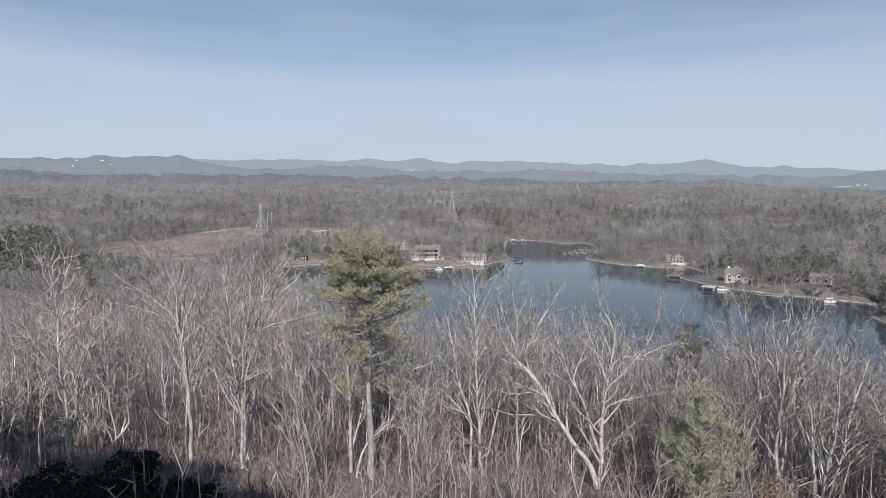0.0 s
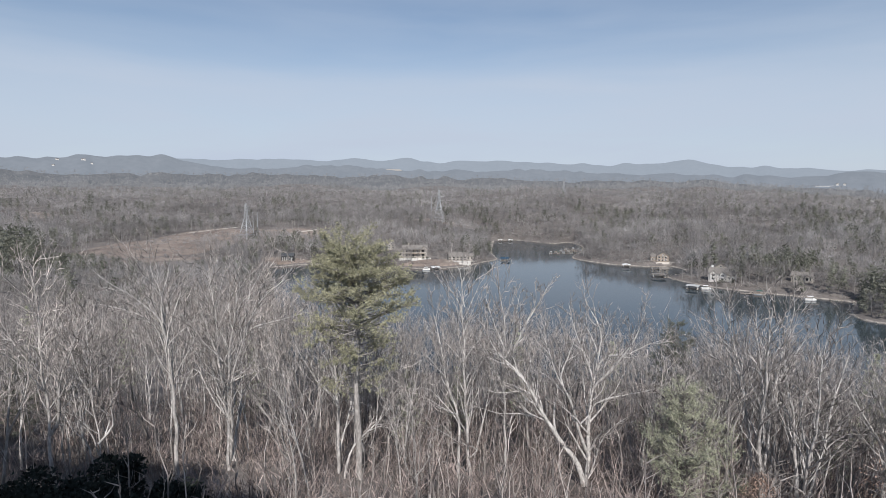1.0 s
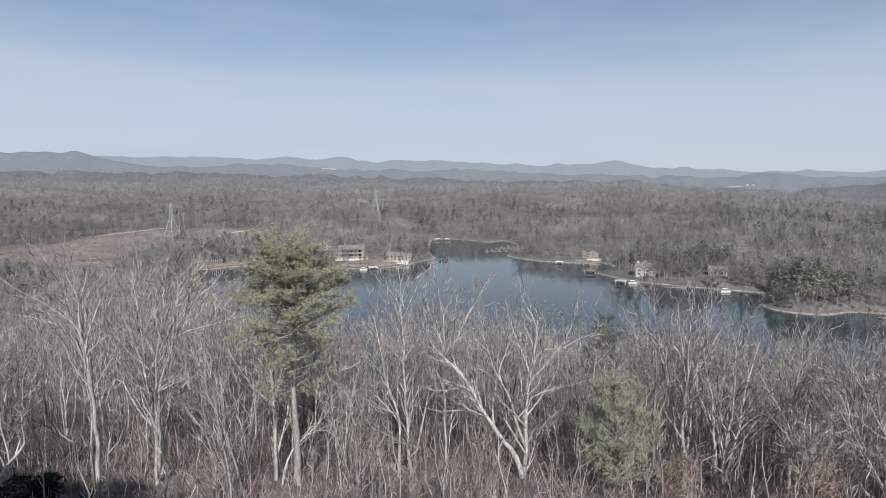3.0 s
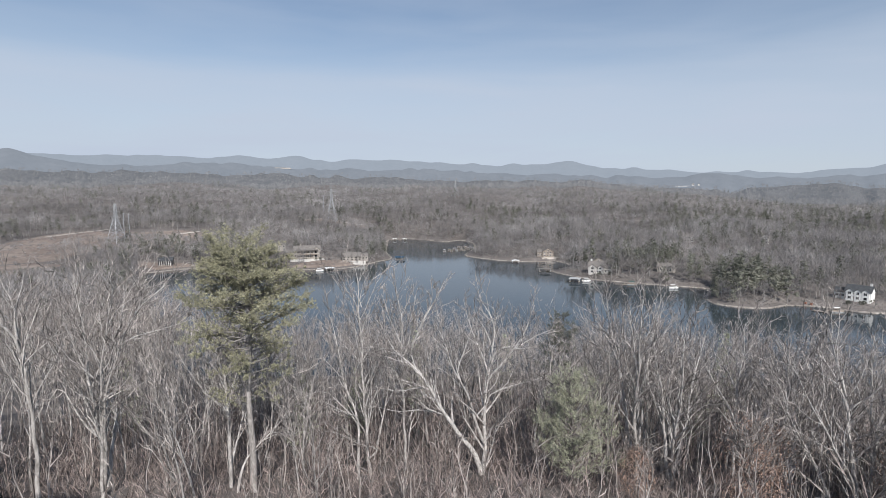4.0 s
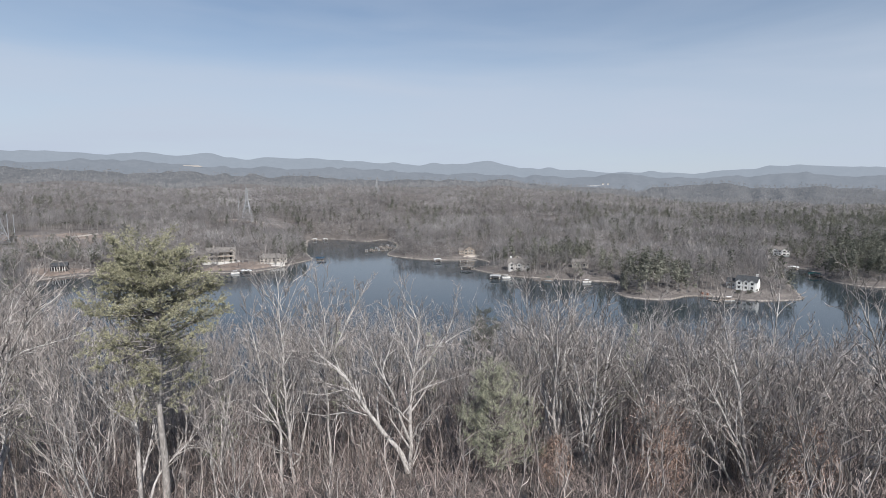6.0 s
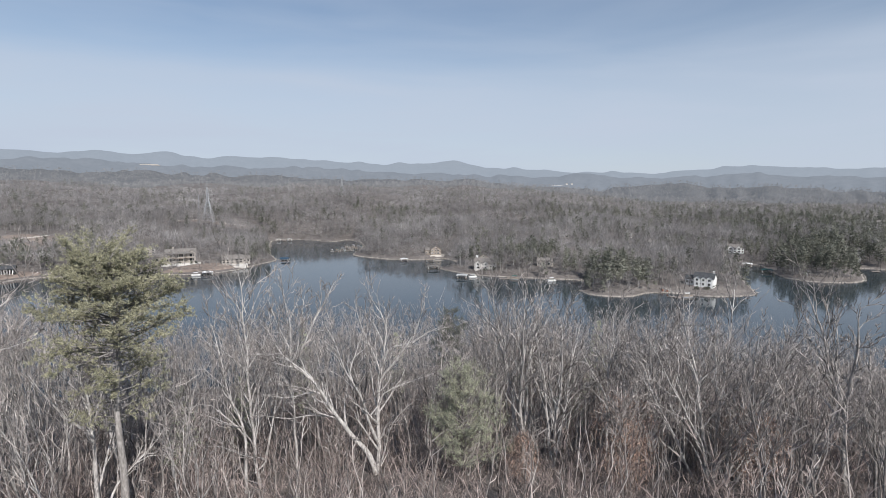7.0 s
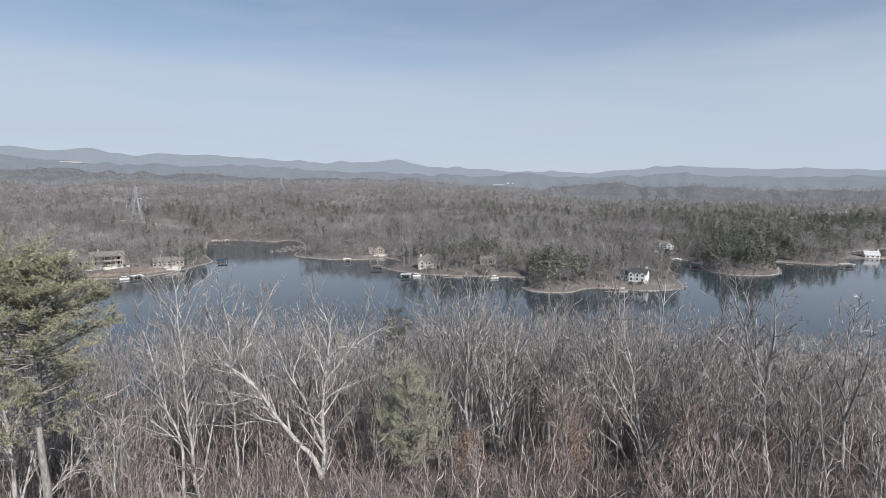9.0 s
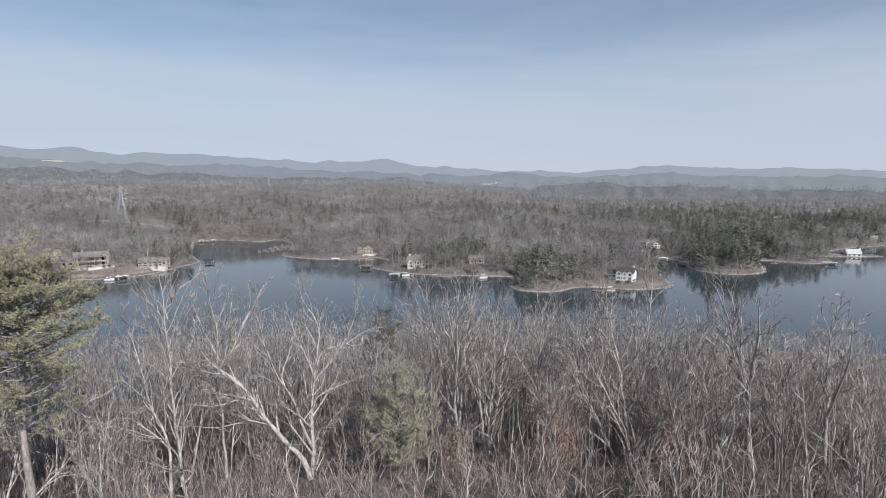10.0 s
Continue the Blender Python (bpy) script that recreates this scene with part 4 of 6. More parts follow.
# ---------------------------------------------------------------- the trees that stand out on the near hill
def hero_tree(az, dist, limbs, seed, label, bark=None):
    """A leafless tree whose main limbs follow given lines (across, height above the lake); its smaller wood grows by itself."""
    r = random.Random(seed)
    x, y = polar(az, dist)
    base = land_at(x, y)
    ob = thing("bare_tree", label, "tree", "bare trees of the near hill", pose(x, y, base, 0, 0, -az))
    trunk, crown, limbs_out = Soup(), Soup(), []
    depth = {}
    for k, (radius, line) in enumerate(limbs):
        limb = trunk if k == 0 else Soup()
        if k:
            limbs_out.append(limb)
        line = [(u, z - base) for u, z in line]
        if k == 0:
            line = [(line[0][0], -0.8)] + line if line[0][1] > -0.5 else line
        swing = 0.0 if k == 0 else r.uniform(-0.45, 0.45)
        start = 0.0
        if k:
            near = min(depth, key=lambda q: (q[0] - line[0][0]) ** 2 + (q[1] - line[0][1]) ** 2)
            start = depth[near]
            u0, z0 = line[0]
            foot = min(depth, key=lambda q: (q[0] - u0) ** 2 + (q[1] - z0 + 1.4) ** 2)
            if math.hypot(foot[0] - u0, foot[1] - z0 + 1.4) < 2.5:
                line = [foot] + line          # the limb leaves its parent inside the wood
                start = depth[foot]
            elif z0 > -0.5:
                line = [(u0, -0.8)] + line    # a stem of its own
        pts, run = [], 0.0
        for i in range(len(line) - 1):
            (u0, z0), (u1, z1) = line[i], line[i + 1]
            n = max(int(math.hypot(u1 - u0, z1 - z0) / 1.1), 1)
            for j in range(n):
                f = j / n
                pts.append(Vector((u0 + (u1 - u0) * f, start + run * swing, z0 + (z1 - z0) * f)) + Vector((r.gauss(0, 0.15), r.gauss(0, 0.2), r.gauss(0, 0.12))))
                run += math.hypot(u1 - u0, z1 - z0) / n
        pts.append(Vector((line[-1][0], start + run * swing, line[-1][1])))
        sm = [pts[0]] + [(pts[i - 1] + pts[i] * 2 + pts[i + 1]) / 4 for i in range(1, len(pts) - 1)] + [pts[-1]]
        n = len(sm)
        radii = [radius * (1.45 if az < 30 else 1.75) * (1 - 0.84 * (i / (n - 1)) ** 0.9) * r.uniform(0.93, 1.07) for i in range(n)]
        limb.tube(sm, radii, 8 if k == 0 else 6, close=False)
        for p in sm:
            depth[(p.x, p.z)] = p.y
        dirs = [(sm[min(i + 1, n - 1)] - sm[max(i - 1, 0)]).normalized() for i in range(n)]
        sprout(limb, crown, r, sm, dirs, radii, max(run * 0.58, 3.8), 0, 3, (max(int(run * 0.72), 4), 5, 4), (7, 5, 3), (8, 6, 4), 0.12, 0.1,
               first=0.4 if k == 0 else 0.2)
    part("trunk", trunk, bark or M_BARK, ob, smooth=True)
    for q in limbs_out:
        part("limb", q, bark or M_BARK, ob, smooth=True)
    part("crown", crown, M_TWIG, ob)
    HEROES.append((az, dist, min(max(3.0, 0.62 * math.degrees(max(abs(u) for _, line in limbs for u, _ in line) / dist)), 5.5)))
    return ob


def needles(soup, r, p, size, count, width):
    """A tuft of needles round a twig's end."""
    for i in range(count):
        d = Vector((r.gauss(0, 1), r.gauss(0, 1), r.gauss(0.25, 0.8))).normalized()
        a = p + d * size * r.uniform(0.0, 0.3)
        soup.blade(a, p + d * size * r.uniform(0.6, 1.15), width)


def conifer(name, seed, h, shape, first, whorls, per, tufts, blades, size, width, mat, label, at, radius, droop=0.0, bark=None, rise=1.0):
    """An evergreen: trunk, branches in loose whorls, needles in tufts. shape(s) gives the branch length at height s."""
    r = random.Random(seed)
    trunk, branch, leaf = Soup(), Soup(), Soup()
    pts = [Vector((math.sin(i * 1.3 + seed) * 0.12 * i / 4, math.cos(i * 0.9 + seed) * 0.1 * i / 4, -0.8 + (h + 0.8) * i / 9)) for i in range(10)]
    trunk.tube(pts, [max(radius * (1 - i / 9.4), 0.03) for i in range(10)], 8, close=False)

    def spine(s):
        k = min(int(s * 9), 8)
        return pts[k].lerp(pts[k + 1], s * 9 - k)

    for i in range(whorls):
        s = first + (1 - first) * ((i + r.uniform(0, 0.7)) / whorls) ** rise
        for j in range(per):
            a = r.uniform(0, 6.283)
            ln = shape(s, a) * r.uniform(0.55, 1.12)
            if ln < 0.3:
                continue
            p = spine(s)
            d = Vector((math.cos(a), math.sin(a), r.uniform(-0.1, 0.35) - droop))
            q = p + d * ln * 0.55
            e = q + (d + Vector((r.uniform(-0.2, 0.2), r.uniform(-0.2, 0.2), r.uniform(0.0, 0.4)))) * ln * 0.45
            branch.tube([p, q, e], [0.03 + ln * 0.008, 0.025 + ln * 0.004, 0.012], 4, close=False)
            for k in range(max(int(tufts * ln), 2)):
                f = r.uniform(0.3, 1.05)
                c = p.lerp(q, f / 0.55) if f < 0.55 else q.lerp(e, (f - 0.55) / 0.45)
                c = c + Vector((r.gauss(0, 0.12), r.gauss(0, 0.12), r.gauss(0.05, 0.08))) * ln * 0.5
                needles(leaf, r, c, size, blades, width)
    ob = thing(name, label, "tree", "", at)
    part("trunk", trunk, bark or M_BARK, ob, smooth=True)
    tagged(part("branch_frame", branch, M_BARK_DARK, ob), kind="stuff")
    tagged(part("crown", leaf, mat, ob), kind="stuff")
    return ob


def tufted_pine(seed, h, boughs, mat, label, at, radius, bark, tuft=0.5, blades=16, width=0.024, rise=0.25, feather=False):
    """A pine: trunk, single crooked boughs with side twigs, a tuft of needles at each twig's end.
    boughs: rows of (lowest height, highest height, count, length low, length high, side twigs for each metre)."""
    r = random.Random(seed)
    trunk, branch, leaf = Soup(), Soup(), Soup()
    pts = [Vector((math.sin(i * 1.1 + seed) * 0.14 * i / 4, math.cos(i * 0.8 + seed) * 0.12 * i / 4, -0.8 + (h + 0.5) * i / 11)) for i in range(12)]
    trunk.tube(pts, [max(radius * (1 - (i / 11.3) ** 1.4), 0.04) for i in range(12)], 9, close=False)

    def spine(z):
        f = min(max((z + 0.8) / (h + 0.5), 0), 0.999) * 11
        return pts[int(f)].lerp(pts[int(f) + 1], f - int(f))

    turn = 0.0
    for z0, z1, count, l0, l1, dense in boughs:
        for i in range(count):
            f = (i + r.uniform(0, 0.9)) / count
            z = z0 + (z1 - z0) * f
            turn += 2.4 + r.uniform(-0.7, 0.7)
            ln = (l0 + (l1 - l0) * f) * r.uniform(0.62, 1.12)
            d = Vector((math.cos(turn), math.sin(turn), rise * r.uniform(0.2, 1.6) + (0.5 * f if feather else 1.7 * max(z / h - 0.74, 0) * r.uniform(0.3, 1.4))))
            d.normalize()
            p, line, radii = spine(z), [], []
            n = 6
            for k in range(n + 1):
                line.append(p.copy())
                radii.append((0.035 + ln * 0.011) * (1 - 0.85 * k / n))
                d = (d + Vector((r.gauss(0, 0.16), r.gauss(0, 0.16), r.gauss(0.02, 0.12)))).normalized()
                p = p + d * ln / n
            branch.tube(line, radii, 4, close=False)
            for k in range(max(int(dense * ln), 3)):
                g = (1 - r.random() ** 1.5 * 0.8) * n
                j = min(int(g), n - 1)
                a = line[j].lerp(line[j + 1], g - j)
                e = (line[j + 1] - line[j]).normalized()
                side = e.cross(Vector((0, 0, 1))).normalized() * r.choice((-1, 1))
                w = (e * r.uniform(0.2, 1.0) + side * r.uniform(0.3, 1.0) + Vector((0, 0, r.uniform(-0.3, 0.9)))).normalized()
                b = a + w * r.uniform(0.35, 1.5)
                branch.blade(a, b, 0.02)
                for c in (b, a.lerp(b, 0.6)):
                    for q in range(blades):
                        v = (w * r.uniform(0.0, 1.2) + Vector((r.gauss(0, 0.7), r.gauss(0, 0.7), r.gauss(0.3, 0.6)))).normalized()
                        leaf.blade(c + v * tuft * 0.1, c + v * tuft * r.uniform(0.55, 1.1), width)
    ob = thing("pine_tree", label, "tree", "", at)
    part("trunk", trunk, bark, ob, smooth=True)
    tagged(part("branch_frame", branch, bark, ob), kind="stuff")
    tagged(part("crown", leaf, mat, ob), kind="stuff")
    return ob


def shrub(seed, h, w, at, mat, label, count, leaf_size):
    """A broad evergreen thicket: several stems under an uneven dense crown of leaves."""
    r = random.Random(seed)
    stems, leaf = Soup(), Soup()
    lobes = [(Vector((r.uniform(-0.7, 0.7) * w, r.uniform(-0.7, 0.7) * w, h * r.uniform(0.3, 0.72))), r.uniform(0.2, 0.42) * w) for _ in range(9)]
    for c, q in lobes:
        stems.tube([Vector((c.x * 0.2, c.y * 0.2, -0.6)), Vector((c.x * 0.6, c.y * 0.6, c.z * 0.5)), c], [0.09, 0.06, 0.02], 5, close=False)
    for i in range(count):
        c, q = lobes[r.randrange(9)]
        d = Vector((r.gauss(0, 1), r.gauss(0, 1), r.gauss(0, 1))).normalized()
        p = c + Vector((d.x * q, d.y * q, d.z * q * 0.9)) * r.uniform(0.5, 1.05) * (1.0 if r.random() < 0.8 else r.uniform(1.0, 1.35))
        if p.z < 0.1:
            p.z = r.uniform(0.1, 1.0)
        e = p + (d + Vector((r.gauss(0, 0.6), r.gauss(0, 0.6), r.gauss(0, 0.6)))).normalized() * leaf_size
        leaf.blade(p, e, leaf_size * 0.35)
    ob = thing("evergreen_thicket", label, "shrub", "dark thicket", at)
    tagged(part("stem_cluster", stems, M_BARK_DARK, ob), kind="stuff")
    tagged(part("foliage", leaf, mat, ob), kind="stuff")
    return ob


def leafy_sapling(seed, h, at, label):
    """A young tree that keeps its dead brown leaves."""
    r = random.Random(seed)
    trunk, crown, leaf = Soup(), Soup(), Soup()
    grow(trunk, crown, r, Vector((0, 0, -0.5)), Vector((0, 0, 1)), h, 0.08, 0, 3, (16, 6, 4), (5, 3, 3), (6, 3, 2), 0.06, 0.04)
    for i in range(1700):
        s = r.uniform(0.12, 1)
        a, q = r.uniform(0, 6.283), (0.1 + math.sin(math.pi * s) * 0.24) * h * math.sqrt(r.random())
        p = Vector((math.cos(a) * q, math.sin(a) * q, s * h + r.gauss(0, 0.2)))
        leaf.blade(p, p + Vector((r.gauss(0, 1), r.gauss(0, 1), r.gauss(-0.6, 1))).normalized() * 0.17, 0.06)
    ob = thing("beech_sapling", label, "tree", "young trees with dead leaves", at)
    tagged(part("branch_frame", trunk, M_BARK, ob), kind="stuff")
    part("crown", crown, M_TWIG, ob)
    tagged(part("foliage", leaf, M_DRYLEAF, ob), kind="stuff")
    return ob


HERO_LINES = [
    (-36.2, 66, [
        (0.16, [(0.0, 43.7), (0.0, 47.3), (-0.2, 50.1), (-0.3, 52.8), (-0.2, 55.7), (-0.2, 58.6), (-0.5, 60.4)]),
        (0.13, [(0.9, 44.7), (0.8, 47.8), (1.2, 50.7), (2.0, 52.4), (2.9, 55.3)]),
        (0.08, [(-0.3, 52.5), (-1.7, 54.2), (-3.5, 53.8)]),
        (0.07, [(-0.2, 55.7), (0.9, 58.5), (1.6, 60.1)]),
    ]),
    (-26.4, 66, [
        (0.20, [(0.0, 34.2), (0.2, 41.0), (0.2, 46.0), (-0.1, 49.1), (-0.3, 52.4), (-0.6, 55.3), (-1.0, 57.9), (-1.4, 60.1)]),
        (0.10, [(-0.3, 51.7), (-1.9, 53.8), (-4.0, 55.3), (-6.6, 55.9)]),
        (0.11, [(-0.5, 54.2), (-2.7, 56.7), (-5.1, 58.5), (-6.7, 60.8)]),
        (0.09, [(-0.3, 52.4), (1.0, 55.2), (2.1, 58.0)]),
        (0.08, [(-0.6, 55.3), (0.0, 57.8), (0.5, 60.2)]),
        (0.07, [(0.2, 45.7), (1.7, 49.5), (2.7, 52.0)]),
    ]),
    (-32.6, 64, [
        (0.09, [(0.0, 40.9), (-0.1, 44.7), (-0.2, 47.1), (-0.2, 50.2), (-0.4, 53.2), (-0.6, 55.6)]),
        (0.09, [(1.6, 44.0), (1.3, 47.4), (1.6, 50.5), (2.2, 52.8)]),
        (0.06, [(1.4, 44.6), (0.0, 46.5), (-0.6, 49.0)]),
        (0.06, [(-0.2, 47.1), (-1.5, 50.4), (-2.0, 53.4)]),
    ]),
    (-21.6, 66, [
        (0.17, [(0.0, 32.2), (0.5, 38.5), (-0.1, 44.2), (-0.4, 48.4), (-0.6, 53.2), (-0.8, 56.5), (-1.1, 59.3)]),
        (0.15, [(0.3, 37.8), (0.3, 44.2), (0.7, 50.3), (1.0, 54.7), (1.9, 59.1)]),
        (0.15, [(0.5, 37.8), (0.9, 47.5), (1.6, 50.9), (2.6, 54.6), (4.3, 57.5), (6.3, 59.3)]),
        (0.17, [(0.8, 37.0), (1.9, 44.6), (2.5, 50.5), (2.5, 53.5), (3.4, 56.2), (5.0, 59.0)]),
        (0.09, [(2.7, 51.8), (5.4, 52.9), (9.4, 54.0)]),
        (0.08, [(2.0, 43.9), (3.9, 46.5), (5.3, 47.1)]),
        (0.10, [(-0.3, 43.9), (-1.6, 48.2), (-3.3, 51.4), (-4.2, 54.1)]),
        (0.09, [(-1.3, 43.4), (-2.3, 47.6), (-3.2, 48.4), (-4.3, 45.4)]),
        (0.08, [(-0.4, 48.4), (-1.9, 52.9), (-2.6, 56.0)]),
    ]),
    (-10.4, 64, [
        (0.22, [(0.0, 30.5), (0.3, 37.1), (0.2, 42.1), (-0.2, 47.1), (-0.5, 49.8), (-0.9, 53.1), (-1.7, 55.0)]),
        (0.13, [(0.2, 43.8), (-1.6, 45.0), (-2.6, 47.1), (-3.6, 49.8), (-4.4, 51.5)]),
        (0.09, [(-0.5, 47.8), (-0.6, 50.6), (0.5, 52.8)]),
        (0.12, [(0.2, 36.4), (1.5, 39.9), (2.4, 43.0), (3.0, 46.2)]),
        (0.07, [(-2.7, 47.3), (-3.0, 50.1), (-2.3, 52.8)]),
    ]),
    (-9.7, 62, [
        (0.13, [(0.0, 34.8), (1.7, 38.9), (4.1, 40.6), (5.8, 42.9)]),
        (0.06, [(4.1, 40.6), (6.2, 40.2)]),
    ]),
    (2.9, 68, [
        (0.17, [(0.0, 29.1), (0.1, 33.9), (0.3, 37.0), (-0.2, 40.3), (-1.2, 42.4), (-1.8, 46.2), (-2.3, 49.2), (-3.0, 52.2)]),
        (0.18, [(1.9, 29.2), (1.5, 34.7), (1.2, 40.1), (1.0, 45.5), (0.9, 50.0), (0.8, 54.5), (0.3, 57.5)]),
        (0.07, [(0.9, 49.2), (2.1, 52.3), (2.9, 54.6)]),
        (0.07, [(0.8, 52.2), (-0.5, 54.4), (-2.7, 56.3)]),
        (0.07, [(1.0, 44.3), (-0.4, 46.2), (-2.3, 48.1), (-4.5, 49.2)]),
        (0.09, [(0.1, 38.2), (-2.3, 41.2), (-4.5, 43.1), (-6.4, 42.1)]),
        (0.09, [(3.3, 34.0), (-0.0, 35.4), (-2.3, 37.7), (-3.9, 38.2)]),
        (0.06, [(0.8, 53.3), (1.3, 55.9), (2.2, 57.4)]),
    ]),
    (8.5, 70, [
        (0.15, [(0.0, 28.4), (-0.3, 36.4), (-0.6, 43.8), (-0.7, 48.8), (-0.5, 51.9), (-1.3, 55.1)]),
        (0.12, [(-0.6, 44.6), (1.7, 49.5), (4.5, 54.3), (5.3, 56.0)]),
        (0.09, [(-0.7, 47.7), (-2.5, 51.4), (-3.2, 54.2)]),
        (0.08, [(0.6, 47.4), (0.9, 51.2), (1.6, 55.0)]),
        (0.08, [(-0.5, 41.1), (-2.3, 45.7), (-3.9, 49.5)]),
        (0.07, [(2.8, 51.6), (3.8, 54.3), (3.3, 56.1)]),
    ]),
    (17.1, 66, [
        (0.30, [(0.0, 29.5), (-0.3, 31.7), (-1.8, 35.2), (-3.6, 37.2), (-5.1, 39.6), (-6.9, 42.7), (-8.7, 45.1), (-10.5, 46.8), (-12.1, 48.7)]),
        (0.25, [(-0.0, 30.4), (0.1, 36.3), (0.0, 40.6), (0.4, 44.3), (0.9, 46.4), (1.4, 50.3), (-0.0, 53.5)]),
        (0.15, [(0.3, 43.9), (2.8, 47.2), (4.7, 50.3), (5.7, 53.1), (6.0, 54.4)]),
        (0.17, [(-0.3, 36.3), (-1.2, 39.8), (-2.3, 43.3), (-3.6, 46.7), (-4.6, 50.2), (-5.7, 53.1)]),
        (0.10, [(0.2, 46.7), (-1.2, 49.6), (-2.2, 52.5), (-2.7, 54.6)]),
        (0.11, [(1.1, 47.7), (4.6, 48.9), (8.5, 51.1)]),
        (0.10, [(0.3, 32.7), (1.5, 37.2), (3.0, 40.2), (5.0, 41.6)]),
        (0.10, [(-5.1, 39.6), (-8.6, 39.4), (-12.2, 38.7), (-16.0, 39.0)]),
        (0.08, [(-7.6, 43.2), (-11.5, 42.0), (-14.5, 42.6)]),
        (0.09, [(-0.2, 41.3), (2.2, 42.9), (7.3, 44.3), (8.9, 45.3)]),
        (0.10, [(-6.9, 42.7), (-7.6, 47.0), (-8.4, 49.9)]),
        (0.08, [(-3.5, 46.4), (-1.9, 50.4), (-1.3, 53.3)]),
    ]),
    (33.3, 66, [
        (0.17, [(0.0, 35.6), (-0.9, 38.1), (-1.4, 42.5), (-2.1, 46.8), (-2.8, 49.8), (-3.8, 53.4), (-4.5, 55.2)]),
        (0.17, [(0.1, 35.8), (-0.3, 41.5), (0.0, 46.6), (0.1, 50.3), (0.1, 54.0), (0.2, 56.5)]),
        (0.14, [(0.2, 36.3), (0.5, 42.3), (1.0, 47.4), (1.7, 51.8), (2.3, 55.2)]),
        (0.09, [(-2.4, 47.2), (-4.2, 50.7), (-5.8, 53.0)]),
        (0.09, [(-0.1, 46.3), (-0.7, 50.2), (-1.3, 55.3)]),
        (0.08, [(0.8, 46.1), (2.5, 50.1), (3.8, 52.7)]),
    ]),
    (42.6, 70, [
        (0.15, [(-0.0, 28.2), (-0.3, 36.2), (-0.3, 40.9), (-0.5, 44.8), (-0.0, 49.4), (0.1, 52.8)]),
        (0.09, [(-0.6, 41.7), (-2.4, 45.4), (-4.0, 48.5)]),
        (0.10, [(-7.4, 27.3), (-7.3, 35.5), (-7.2, 41.1), (-6.9, 46.7), (-6.5, 51.3)]),
        (0.08, [(-7.2, 37.1), (-8.6, 41.8), (-9.5, 46.5)]),
        (0.10, [(5.1, 29.6), (4.7, 38.2), (4.2, 45.1), (4.8, 50.4), (5.0, 53.4)]),
    ]),
    (52.8, 64, [
        (0.19, [(-0.0, 31.8), (-0.8, 37.6), (-1.6, 42.3), (-2.2, 47.0), (-3.2, 50.9), (-4.1, 54.5)]),
        (0.17, [(0.2, 31.9), (-0.1, 39.8), (0.5, 46.0), (1.0, 51.3), (1.1, 56.2)]),
        (0.15, [(0.6, 31.9), (1.5, 39.7), (2.7, 45.0), (4.4, 49.1)]),
        (0.08, [(-2.2, 46.8), (-0.4, 48.4), (0.7, 50.6)]),
        (0.09, [(0.8, 40.3), (3.1, 42.7), (4.2, 45.2), (6.0, 48.7)]),
        (0.09, [(-2.0, 47.3), (-3.8, 50.7), (-5.7, 53.5)]),
        (0.10, [(-0.6, 37.6), (-3.0, 42.7), (-4.1, 47.4)]),
        (0.08, [(-0.3, 45.2), (-0.6, 49.8), (-0.6, 53.8)]),
        (0.17, [(0.6, 31.9), (2.6, 36.5), (5.4, 41.5), (8.2, 46.0), (10.4, 50.2)]),
        (0.14, [(0.4, 32.0), (2.0, 40.5), (4.6, 47.0), (6.3, 52.6)]),
        (0.14, [(-0.3, 32.0), (-2.6, 37.8), (-5.2, 44.0), (-7.4, 50.0)]),
        (0.12, [(-0.2, 32.2), (-1.2, 41.5), (-4.4, 48.6), (-6.0, 53.0)]),
        (0.10, [(5.4, 41.5), (5.9, 46.2), (7.6, 51.2)]),
        (0.09, [(2.7, 45.0), (3.0, 50.0), (3.6, 54.6)]),
    ]),
    (63.4, 66, [
        (0.19, [(0.0, 34.1), (-0.4, 40.9), (-0.8, 44.6), (-1.1, 46.5), (-2.0, 49.4), (-2.6, 51.9), (-3.1, 54.3), (-4.5, 57.5)]),
        (0.15, [(-0.8, 45.6), (-0.3, 49.8), (-0.1, 53.5), (-0.1, 57.5)]),
        (0.10, [(-0.9, 44.9), (-2.7, 47.3), (-4.5, 49.5), (-5.7, 51.4)]),
        (0.09, [(-0.8, 45.9), (-1.7, 49.5), (-1.6, 52.7), (-2.3, 55.1)]),
        (0.07, [(-0.1, 52.9), (0.9, 54.1), (1.6, 54.6)]),
        (0.08, [(-0.5, 42.4), (-2.4, 41.6), (-4.4, 42.5), (-5.6, 43.8)]),
        (0.08, [(-0.5, 43.4), (1.1, 45.3), (2.5, 47.2)]),
    ]),
    (69.5, 66, [
        (0.16, [(-0.0, 36.6), (-0.5, 42.8), (-0.7, 47.5), (-0.8, 52.1), (-0.7, 55.1)]),
        (0.11, [(-0.5, 44.9), (0.5, 48.9), (0.9, 53.6), (1.0, 55.9)]),
        (0.09, [(-0.7, 47.5), (-2.1, 50.7), (-3.2, 52.9)]),
        (0.12, [(-4.6, 36.4), (-4.8, 42.7), (-5.3, 47.6), (-5.8, 51.2)]),
        (0.08, [(-5.2, 46.4), (-3.7, 50.4), (-2.0, 53.1)]),
    ]),
    (36.6, 65, [
        (0.15, [(0.0, 33.0), (-0.5, 38.4), (-0.9, 43.0), (-1.9, 47.4), (-2.3, 51.6)]),
        (0.14, [(0.3, 33.2), (0.3, 39.6), (0.8, 45.2), (0.6, 50.6), (0.9, 53.0)]),
        (0.11, [(0.4, 34.0), (1.6, 40.0), (2.2, 45.6), (3.4, 50.4)]),
